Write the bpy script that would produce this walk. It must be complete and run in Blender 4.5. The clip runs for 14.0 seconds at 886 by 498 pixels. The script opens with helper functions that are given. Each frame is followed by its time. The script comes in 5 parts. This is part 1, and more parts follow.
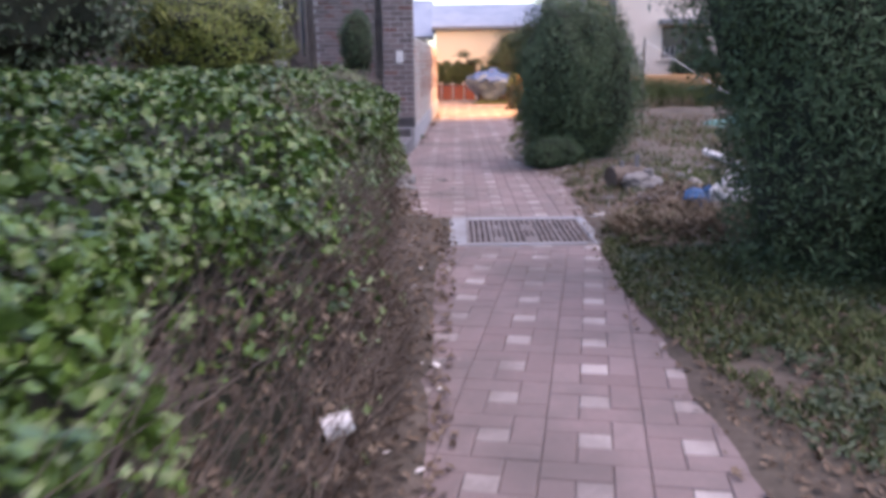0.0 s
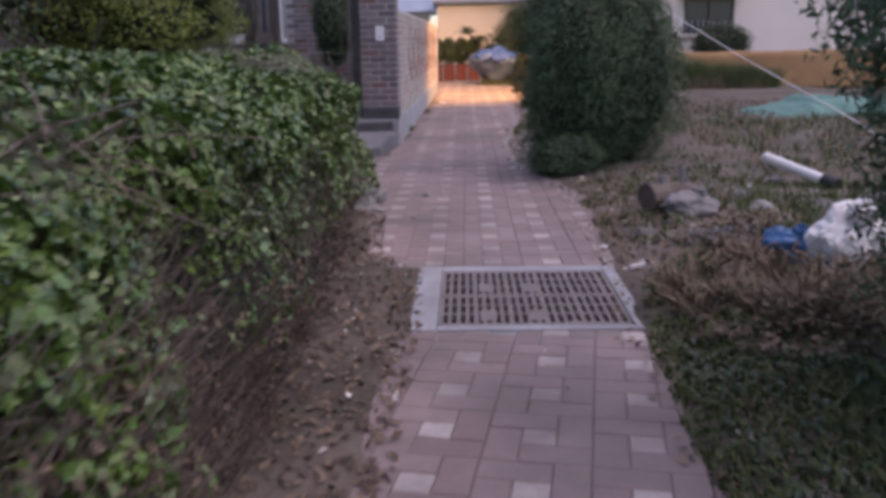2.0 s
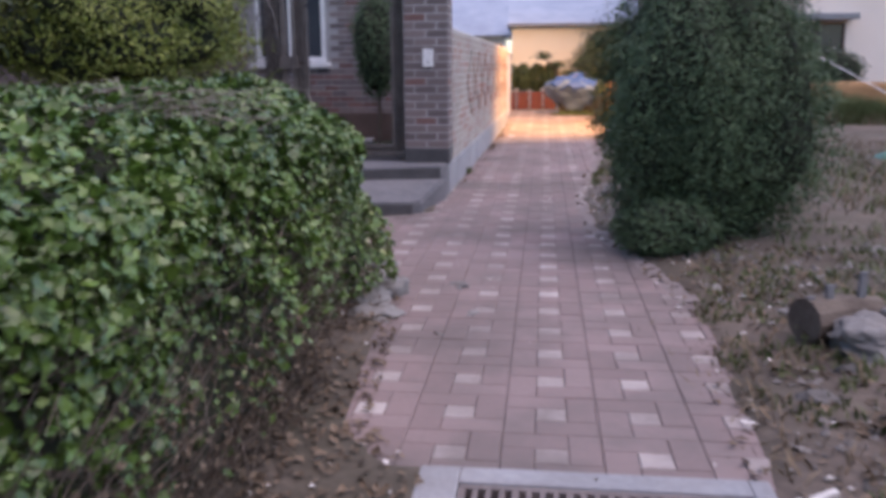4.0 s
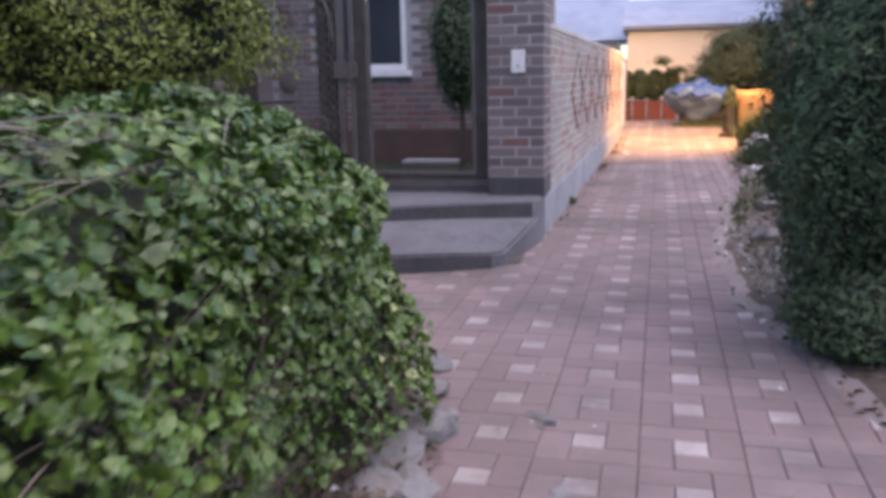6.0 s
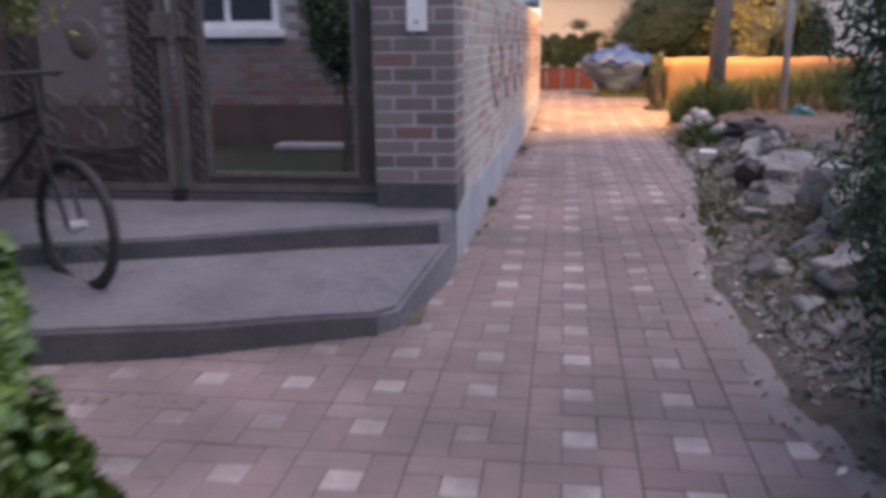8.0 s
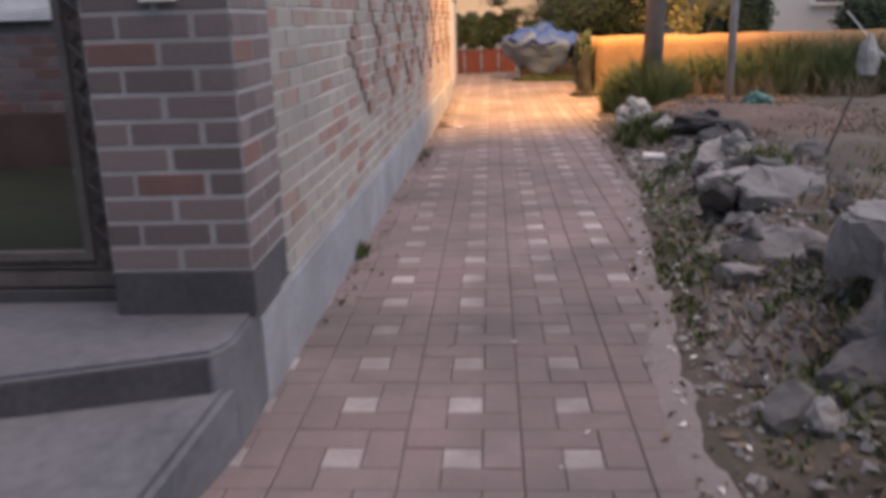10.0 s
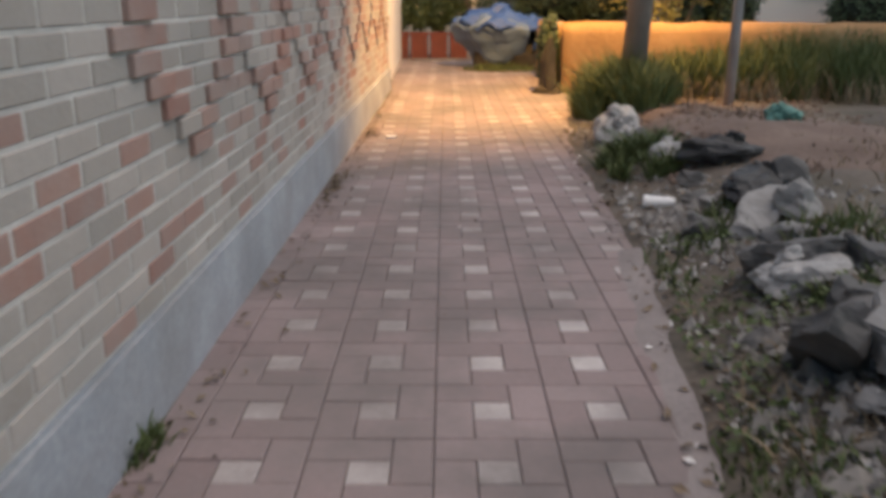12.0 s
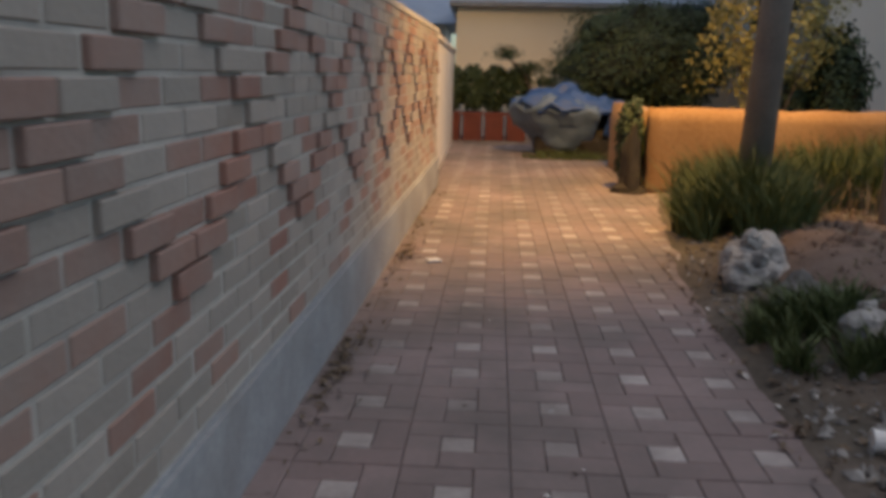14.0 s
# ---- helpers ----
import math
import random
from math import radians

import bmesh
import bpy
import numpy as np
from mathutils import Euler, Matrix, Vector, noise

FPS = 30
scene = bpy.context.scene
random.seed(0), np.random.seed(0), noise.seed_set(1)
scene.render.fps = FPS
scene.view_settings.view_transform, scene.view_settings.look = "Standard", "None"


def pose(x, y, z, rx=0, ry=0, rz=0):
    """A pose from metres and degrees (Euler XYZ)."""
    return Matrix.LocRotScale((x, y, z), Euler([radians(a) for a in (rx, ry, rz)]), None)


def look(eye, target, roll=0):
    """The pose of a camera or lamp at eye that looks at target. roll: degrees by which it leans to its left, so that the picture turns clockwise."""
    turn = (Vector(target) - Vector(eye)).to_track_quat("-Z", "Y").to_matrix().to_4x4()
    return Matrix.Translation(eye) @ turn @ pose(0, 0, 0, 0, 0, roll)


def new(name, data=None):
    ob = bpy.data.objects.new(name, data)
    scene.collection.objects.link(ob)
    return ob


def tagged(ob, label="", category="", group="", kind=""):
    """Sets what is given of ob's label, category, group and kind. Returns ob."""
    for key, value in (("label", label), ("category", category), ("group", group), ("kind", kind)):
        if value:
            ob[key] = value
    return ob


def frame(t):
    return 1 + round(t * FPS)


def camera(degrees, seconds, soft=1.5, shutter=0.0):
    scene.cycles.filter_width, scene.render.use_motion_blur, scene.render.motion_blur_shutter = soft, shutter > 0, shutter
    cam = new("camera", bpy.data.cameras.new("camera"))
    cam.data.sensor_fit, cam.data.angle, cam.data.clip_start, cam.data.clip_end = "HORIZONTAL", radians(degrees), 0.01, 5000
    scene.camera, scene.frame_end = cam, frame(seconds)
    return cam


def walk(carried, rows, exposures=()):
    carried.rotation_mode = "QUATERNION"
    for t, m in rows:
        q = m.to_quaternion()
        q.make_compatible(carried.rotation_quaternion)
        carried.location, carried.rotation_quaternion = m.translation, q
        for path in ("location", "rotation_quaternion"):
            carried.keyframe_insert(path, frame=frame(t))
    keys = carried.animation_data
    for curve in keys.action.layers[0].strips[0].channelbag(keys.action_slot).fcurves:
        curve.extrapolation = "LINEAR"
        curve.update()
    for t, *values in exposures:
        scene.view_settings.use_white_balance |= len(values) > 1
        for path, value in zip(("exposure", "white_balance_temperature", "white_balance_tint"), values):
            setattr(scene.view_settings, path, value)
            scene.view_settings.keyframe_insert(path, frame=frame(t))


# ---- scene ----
cam = camera(55.6, 14.0, soft=4.2, shutter=0.5)
METRES, EYE, TILT, LEAN, TURN = 15.5, 1.306, -0.88, 0.0, 0.0
ROWS = [
    (0.0, 0.0, 0.0, 0.0, -0.16, -11.51, 0.79),
    (0.5, 0.007, 0.0366, 0.001, -0.14, -11.58, 1.14),
    (1.0, 0.0095, 0.0752, 0.0021, -0.41, -12.05, 0.57),
    (1.5, 0.0147, 0.1112, 0.0022, 0.11, -12.45, 0.85),
    (2.0, 0.0167, 0.1487, 0.0032, 0.44, -13.0, 0.93),
    (2.5, 0.0243, 0.1831, 0.0051, 1.47, -13.57, 1.17),
    (3.0, 0.0245, 0.2221, 0.0055, 1.72, -11.02, 0.53),
    (5.5, 0.0294, 0.3882, 0.008, 12.9, -11.85, 1.17),
    (6.0, 0.0227, 0.4223, 0.0067, 13.2, -10.63, 1.04),
    (6.5, 0.0171, 0.458, 0.0076, 13.27, -11.46, 0.99),
    (7.0, 0.0109, 0.4908, 0.0079, 14.22, -11.07, 0.68),
    (7.5, 0.0068, 0.5244, 0.0078, 13.58, -11.95, 1.28),
    (8.0, 0.0061, 0.5592, 0.0076, 7.02, -13.06, 0.5),
    (8.5, 0.0053, 0.5945, 0.009, 4.69, -14.02, 0.15),
    (9.0, 0.0099, 0.627, 0.0088, 4.19, -14.25, 1.43),
    (11.5, 0.0288, 0.8135, 0.0086, -0.5, -14.91, -0.05),
    (12.0, 0.0301, 0.8512, 0.0092, -0.87, -15.76, -0.08),
    (12.5, 0.0292, 0.8848, 0.0108, 0.16, -11.78, -0.45),
    (13.0, 0.0288, 0.9229, 0.0112, 0.17, -11.93, -0.44),
    (13.5, 0.0252, 0.9568, 0.0124, 1.53, -10.09, -0.59),
    (14.0, 0.0253, 0.9925, 0.0127, 2.55, -10.96, -1.15),
]
walk(cam, [(t, pose(0, 0, EYE, TILT, LEAN, TURN) @ pose(METRES * x, METRES * y, METRES * z, 90 + pitch, roll, yaw)) for t, x, y, z, yaw, pitch, roll in ROWS],
     exposures=[(0.0, 2.42, 6600, 20), (0.5, 1.97, 6650, 21), (1.0, 1.35, 6650, 21), (1.5, 1.35, 6650, 22), (2.0, 1.8, 6700, 21), (3.0, 2.08, 6650, 19), (5.5, 2.18, 6450, 14), (6.5, 2.25, 6500, 19), (7.5, 1.9, 6500, 19), (8.0, 1.9, 6500, 16), (9.0, 1.82, 6800, 13), (11.5, 1.6, 7400, 1), (12.5, 1.52, 6900, -4), (13.0, 0.87, 6650, -4), (13.5, 0.64, 6600, -4), (14.0, 0.6, 6600, -4)])

# ---- light: dusk sky, faint afterglow, one sodium street lamp ----
world = bpy.data.worlds.new("dusk")
scene.world = world
world.use_nodes = True
wn, wl = world.node_tree.nodes, world.node_tree.links
sky = wn.new("ShaderNodeTexSky")
sky.sky_type = "NISHITA"
sky.sun_disc = False
sky.sun_elevation = radians(60)
sky.sun_rotation = radians(69)
sky.dust_density, sky.ozone_density = 1.0, 2.0
wl.new(sky.outputs[0], wn["Background"].inputs[0])
wn["Background"].inputs[1].default_value = 0.065

sun = new("sun", bpy.data.lights.new("sun", "SUN"))
sun.data.energy, sun.data.angle, sun.data.color = 0.6, radians(80), (1.0, 0.76, 0.72)
sun.matrix_world = look((2.2, -1.5, 7.0), (0, 0, 0))
tagged(sun, kind="structure")


# ---- materials ----
def mat(name, c1, c2, scale=6.0, rough=0.8, metal=0.0, bump=0.15, fine=60.0, spread=0.0, island=False, stain=0.35, dust=None, grime=None):
    """Two-scale mottled surface; spread varies it from piece to piece."""
    m = bpy.data.materials.new(name)
    m.use_nodes = True
    n, l = m.node_tree.nodes, m.node_tree.links
    b = n["Principled BSDF"]
    tc = n.new("ShaderNodeTexCoord")
    big, small = n.new("ShaderNodeTexNoise"), n.new("ShaderNodeTexNoise")
    big.inputs["Scale"].default_value, small.inputs["Scale"].default_value = scale, fine
    big.inputs["Detail"].default_value, small.inputs["Detail"].default_value = 5, 4
    geo = n.new("ShaderNodeNewGeometry")
    for t in (big, small):
        l.new(geo.outputs["Position"], t.inputs["Vector"])
    ramp = n.new("ShaderNodeMapRange")
    ramp.inputs["From Min"].default_value, ramp.inputs["From Max"].default_value = 0.5 - stain * 0.5, 0.5 + stain * 0.5
    add = n.new("ShaderNodeMath")
    add.operation = "MULTIPLY_ADD"
    add.inputs[1].default_value = 0.4
    l.new(small.outputs[0], add.inputs[0])
    half = n.new("ShaderNodeMath")
    half.operation = "MULTIPLY"
    half.inputs[1].default_value = 0.6
    l.new(big.outputs[0], half.inputs[0])
    l.new(half.outputs[0], add.inputs[2])
    l.new(add.outputs[0], ramp.inputs["Value"])
    mix = n.new("ShaderNodeMix")
    mix.data_type = "RGBA"
    mix.inputs[6].default_value, mix.inputs[7].default_value = (*c1, 1), (*c2, 1)
    src = ramp.outputs[0]
    if spread:
        if island:
            rnd = geo.outputs["Random Per Island"]
        else:
            rnd = n.new("ShaderNodeObjectInfo").outputs["Random"]
        mm = n.new("ShaderNodeMix")
        mm.inputs[0].default_value = spread
        l.new(src, mm.inputs[2])
        l.new(rnd, mm.inputs[3])
        src = mm.outputs[0]
    l.new(src, mix.inputs[0])
    col = mix.outputs[2]
    for layer, lo, hi in ((dust, 0.36, 0.66), (grime, 0.46, 0.68)):
        if not layer:
            continue
        dn, dr, dm = n.new("ShaderNodeTexNoise"), n.new("ShaderNodeMapRange"), n.new("ShaderNodeMix")
        dn.inputs["Scale"].default_value, dn.inputs["Detail"].default_value, dn.inputs["Roughness"].default_value = layer[3], 6, 0.65
        l.new(geo.outputs["Position"], dn.inputs["Vector"])
        dr.inputs["From Min"].default_value, dr.inputs["From Max"].default_value, dr.inputs["To Max"].default_value = lo, hi, layer[4]
        l.new(dn.outputs[0], dr.inputs["Value"])
        dm.data_type = "RGBA"
        dm.inputs[7].default_value = (*layer[:3], 1)
        l.new(dr.outputs[0], dm.inputs[0])
        l.new(col, dm.inputs[6])
        col = dm.outputs[2]
    l.new(col, b.inputs["Base Color"])
    b.inputs["Roughness"].default_value, b.inputs["Metallic"].default_value = rough, metal
    if bump:
        bp = n.new("ShaderNodeBump")
        bp.inputs["Strength"].default_value, bp.inputs["Distance"].default_value = bump, 0.02
        l.new(add.outputs[0], bp.inputs["Height"])
        l.new(bp.outputs[0], b.inputs["Normal"])
    return m


PAVER = mat("paver_red", (0.185, 0.135, 0.13), (0.30, 0.235, 0.23), 0.9, 0.9, spread=0.5, fine=45, dust=(0.18, 0.153, 0.145, 1.1, 0.85), grime=(0.085, 0.076, 0.072, 0.55, 0.6))
PAVER_J = mat("paver_red_far", (0.185, 0.135, 0.13), (0.30, 0.235, 0.23), 0.9, 0.9, spread=0.5, island=True, fine=45, dust=(0.18, 0.153, 0.145, 1.1, 0.85), grime=(0.085, 0.076, 0.072, 0.55, 0.6))
PALE = mat("paver_pale", (0.27, 0.23, 0.22), (0.56, 0.51, 0.49), 3, 0.9, spread=0.45, fine=50, dust=(0.18, 0.153, 0.145, 1.1, 0.85), grime=(0.085, 0.076, 0.072, 0.55, 0.6))
PALE_J = mat("paver_pale_far", (0.27, 0.23, 0.22), (0.56, 0.51, 0.49), 3, 0.9, spread=0.45, island=True, fine=50, dust=(0.18, 0.153, 0.145, 1.1, 0.85), grime=(0.085, 0.076, 0.072, 0.55, 0.6))
SAND = mat("joint_sand", (0.11, 0.09, 0.085), (0.20, 0.17, 0.16), 5, 1.0, dust=(0.18, 0.153, 0.145, 1.1, 0.85), grime=(0.085, 0.076, 0.072, 0.55, 0.6))
SOIL = mat("soil", (0.055, 0.044, 0.036), (0.17, 0.138, 0.115), 1.6, 1.0, bump=0.6, fine=25, dust=(0.05, 0.05, 0.03, 0.9, 0.6))
REDSOIL = mat("red_soil", (0.09, 0.062, 0.05), (0.19, 0.135, 0.108), 2.5, 1.0, bump=0.5, fine=30)
CEMENT = mat("cement", (0.085, 0.089, 0.10), (0.19, 0.192, 0.205), 1.2, 0.85, bump=0.3, fine=24, dust=(0.215, 0.212, 0.217, 1.4, 0.5), grime=(0.05, 0.05, 0.053, 0.9, 0.6))
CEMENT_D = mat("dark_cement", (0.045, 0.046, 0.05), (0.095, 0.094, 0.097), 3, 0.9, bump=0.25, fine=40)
BRICK = mat("brick_grey", (0.27, 0.235, 0.205), (0.43, 0.375, 0.335), 5, 0.85, spread=0.7, bump=0.3, fine=50, dust=(0.44, 0.415, 0.39, 1.4, 0.45), grime=(0.17, 0.16, 0.145, 0.7, 0.35))
BRICK_J = mat("brick_grey_far", (0.27, 0.235, 0.205), (0.43, 0.375, 0.335), 5, 0.85, spread=0.7, island=True, bump=0.3, fine=50, dust=(0.44, 0.415, 0.39, 1.4, 0.45), grime=(0.17, 0.16, 0.145, 0.7, 0.35))
BRICK_R = mat("brick_red", (0.24, 0.115, 0.09), (0.38, 0.215, 0.17), 6, 0.85, spread=0.6, bump=0.3, fine=50, dust=(0.44, 0.415, 0.39, 1.4, 0.45), grime=(0.17, 0.16, 0.145, 0.7, 0.35))
BRICK_RJ = mat("brick_red_far", (0.24, 0.115, 0.09), (0.38, 0.215, 0.17), 6, 0.85, spread=0.6, island=True, bump=0.3, fine=50, dust=(0.44, 0.415, 0.39, 1.4, 0.45), grime=(0.17, 0.16, 0.145, 0.7, 0.35))
BRICK_P = mat("brick_pillar", (0.11, 0.09, 0.09), (0.22, 0.175, 0.168), 5, 0.8, spread=0.8, bump=0.3, fine=50)
BRICK_DR = mat("brick_dark_red", (0.115, 0.065, 0.058), (0.22, 0.125, 0.11), 6, 0.85, spread=0.6, bump=0.3, fine=50)
MORTAR = mat("mortar", (0.46, 0.44, 0.41), (0.62, 0.59, 0.55), 6, 0.95, bump=0.3, dust=(0.16, 0.145, 0.14, 2.0, 0.5))
MORTAR_D = mat("grey_mortar", (0.27, 0.255, 0.255), (0.42, 0.40, 0.395), 6, 0.95, grime=(0.16, 0.145, 0.14, 3.0, 0.6))
PLASTER = mat("pale_plaster", (0.58, 0.54, 0.50), (0.74, 0.70, 0.65), 1.5, 0.9)
YELLOW = mat("cream_plaster", (0.74, 0.66, 0.52), (0.82, 0.76, 0.63), 0.8, 0.9)
PINK = mat("warm_white_plaster", (0.76, 0.66, 0.58), (0.86, 0.77, 0.69), 0.7, 0.9)
OCHRE = mat("ochre_render", (0.27, 0.15, 0.07), (0.46, 0.28, 0.14), 1.4, 0.95, bump=0.5, fine=30)
IRON = mat("grate_iron", (0.14, 0.115, 0.105), (0.26, 0.215, 0.20), 8, 0.6, 0.3, fine=70)
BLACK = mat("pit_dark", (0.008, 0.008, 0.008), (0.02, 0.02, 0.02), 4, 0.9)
PLINTH = mat("washed_cement", (0.24, 0.255, 0.28), (0.40, 0.41, 0.43), 1.8, 0.9, bump=0.3, fine=40, dust=(0.20, 0.19, 0.185, 2.4, 0.6))
# Turf green taken almost to black: the courtyard's shadow is in this colour.
YARD = mat("shadowed_turf", (0.007, 0.012, 0.006), (0.022, 0.032, 0.015), 2.5, 0.95, bump=0.7, fine=35)
BRONZE = mat("gate_bronze", (0.08, 0.07, 0.067), (0.165, 0.145, 0.135), 7, 0.55, 0.2)
GATEBACK = mat("dark_perforated_sheet", (0.03, 0.027, 0.026), (0.065, 0.058, 0.055), 12, 0.7, 0.2)
LEAF = mat("hedge_leaf", (0.012, 0.034, 0.006), (0.12, 0.205, 0.034), 1.3, 0.34, spread=0.5, island=True, bump=0.0, stain=0.22)
LEAF_O = mat("hedge_leaf_single", (0.03, 0.07, 0.014), (0.11, 0.20, 0.04), 2.2, 0.36, spread=0.5, bump=0.0)
LEAF_Y = mat("yellow_green_leaf", (0.06, 0.10, 0.015), (0.24, 0.27, 0.045), 2.5, 0.5, spread=0.45, island=True, bump=0.0)
CYPRESS = mat("cypress_green", (0.024, 0.052, 0.024), (0.09, 0.145, 0.065), 2.5, 0.7, spread=0.45, island=True, bump=0.0)
DARKLEAF = mat("dark_leaf", (0.025, 0.045, 0.022), (0.07, 0.105, 0.045), 1.5, 0.6, spread=0.45, island=True, bump=0.0)
AUTUMN = mat("autumn_leaf", (0.20, 0.18, 0.05), (0.48, 0.42, 0.15), 2.5, 0.6, spread=0.5, island=True, bump=0.0)
GRASS = mat("grass", (0.03, 0.055, 0.014), (0.12, 0.145, 0.045), 1.5, 0.7, spread=0.5, island=True, bump=0.0)
STRAW = mat("straw", (0.09, 0.068, 0.042), (0.26, 0.20, 0.13), 2, 0.8, spread=0.5, island=True, bump=0.0)
BARK = mat("bark", (0.07, 0.055, 0.045), (0.17, 0.14, 0.115), 6, 0.95, bump=0.5)
TWIG = mat("twig", (0.06, 0.045, 0.035), (0.20, 0.16, 0.13), 4, 0.9, spread=0.4, island=True, bump=0.0)
ROCK = mat("rock", (0.15, 0.147, 0.145), (0.36, 0.35, 0.34), 3, 0.9, spread=0.5, bump=0.6, fine=22, dust=(0.085, 0.072, 0.062, 3.0, 0.4))
STUMP = mat("rotten_stump", (0.02, 0.018, 0.015), (0.06, 0.05, 0.04), 6, 0.95, bump=0.6)
ROCK_D = mat("dark_rock", (0.06, 0.06, 0.06), (0.17, 0.165, 0.16), 3, 0.9, spread=0.5, bump=0.6, fine=22, dust=(0.085, 0.072, 0.062, 3.0, 0.4))
WHITE = mat("white_plastic", (0.62, 0.61, 0.60), (0.80, 0.79, 0.78), 8, 0.45, bump=0.05)
PAPER = mat("litter", (0.40, 0.38, 0.36), (0.80, 0.78, 0.75), 5, 0.8, spread=0.7, island=True, bump=0.0)
DEADLEAF = mat("dead_leaf", (0.045, 0.032, 0.022), (0.24, 0.18, 0.125), 5, 0.85, spread=0.7, island=True, bump=0.0)
GREYBAG = mat("grey_sacking", (0.19, 0.185, 0.18), (0.40, 0.385, 0.37), 7, 0.6, bump=0.4)
BLACKBAG = mat("black_plastic", (0.010, 0.010, 0.011), (0.032, 0.032, 0.034), 5, 0.6, bump=0.3)
TARP = mat("blue_tarp", (0.012, 0.045, 0.17), (0.045, 0.10, 0.28), 1.8, 0.5, bump=0.3)
SHEET = mat("pale_sheet", (0.06, 0.095, 0.15), (0.15, 0.20, 0.28), 2.5, 0.4, bump=0.3)
TEAL = mat("teal_net", (0.05, 0.15, 0.13), (0.12, 0.25, 0.21), 4, 0.7)
BLUE = mat("blue_plastic", (0.02, 0.08, 0.22), (0.05, 0.16, 0.35), 4, 0.4)
RED = mat("red_planter", (0.09, 0.022, 0.018), (0.18, 0.042, 0.034), 4, 0.6)
POLE = mat("pole_concrete", (0.13, 0.115, 0.105), (0.24, 0.215, 0.195), 3, 0.85)
STEEL = mat("grey_steel", (0.30, 0.30, 0.31), (0.46, 0.46, 0.47), 5, 0.5, 0.2)
ROOF = mat("blue_grey_roof", (0.22, 0.27, 0.36), (0.36, 0.41, 0.50), 1.2, 0.6)
FASCIA = mat("grey_fascia", (0.16, 0.17, 0.19), (0.28, 0.29, 0.31), 3, 0.7)
RUBBER = mat("rubber", (0.012, 0.012, 0.013), (0.035, 0.035, 0.036), 9, 0.7)
WOODB = mat("brown_board", (0.055, 0.036, 0.03), (0.11, 0.075, 0.062), 3, 0.8)
GLASS = mat("window_glass", (0.03, 0.035, 0.045), (0.05, 0.06, 0.07), 1, 0.08, bump=0.0)
LAMPGLASS = bpy.data.materials.new("lamp_glass")
LAMPGLASS.use_nodes = True
LAMPGLASS.node_tree.nodes["Principled BSDF"].inputs["Emission Color"].default_value = (1, 0.5, 0.12, 1)
LAMPGLASS.node_tree.nodes["Principled BSDF"].inputs["Emission Strength"].default_value = 12

R = random.Random(7)
NR = np.random.default_rng(11)


# ---- building helpers ----
def thing(name, at=(0, 0, 0), label="", category="", group="", kind="", rz=0):
    ob = new(name)
    ob.matrix_basis = pose(*at, 0, 0, rz)
    ob.empty_display_size = 0.1
    return tagged(ob, label, category, group, kind)


def part(name, bm, material, parent=None, label="", smooth=False):
    me = bpy.data.meshes.new(name)
    bm.to_mesh(me)
    bm.free()
    me.materials.append(material)
    if smooth:
        me.polygons.foreach_set("use_smooth", [True] * len(me.polygons))
    ob = new(name, me)
    if parent is not None:
        ob.parent = parent
    if label:
        ob["label"] = label
    return ob


def raw(name, verts, faces, material, parent=None, label="", kind=""):
    me = bpy.data.meshes.new(name)
    me.from_pydata([tuple(v) for v in verts], [], faces)
    me.materials.append(material)
    ob = new(name, me)
    if parent is not None:
        ob.parent = parent
    return tagged(ob, label, kind=kind)


def box(bm, x0, x1, y0, y1, z0, z1, bevel=0.0):
    m = Matrix.Translation(((x0 + x1) / 2, (y0 + y1) / 2, (z0 + z1) / 2)) @ Matrix.Diagonal((x1 - x0, y1 - y0, z1 - z0, 1))
    vs = bmesh.ops.create_cube(bm, size=1, matrix=m)["verts"]
    if bevel:
        es = list({e for v in vs for e in v.link_edges})
        bmesh.ops.bevel(bm, geom=es, offset=bevel, segments=2, affect="EDGES", profile=0.6)
    return bm


def block(x0, x1, y0, y1, z0, z1, bevel=0.0):
    return box(bmesh.new(), x0, x1, y0, y1, z0, z1, bevel)


def tube(bm, pts, r0, r1=None, seg=8):
    """A round bar along points, tapering from r0 to r1."""
    r1 = r0 if r1 is None else r1
    pts = [Vector(p) for p in pts]
    rings = []
    for i, p in enumerate(pts):
        d = (pts[min(i + 1, len(pts) - 1)] - pts[max(i - 1, 0)]).normalized()
        q = d.to_track_quat("Z", "Y")
        r = r0 + (r1 - r0) * i / (len(pts) - 1)
        rings.append([bm.verts.new(p + q @ Vector((r * math.cos(a), r * math.sin(a), 0))) for a in (k * 2 * math.pi / seg for k in range(seg))])
    for a, b in zip(rings, rings[1:]):
        for k in range(seg):
            bm.faces.new((a[k], a[(k + 1) % seg], b[(k + 1) % seg], b[k]))
    bm.faces.new(rings[0][::-1])
    bm.faces.new(rings[-1])
    return bm


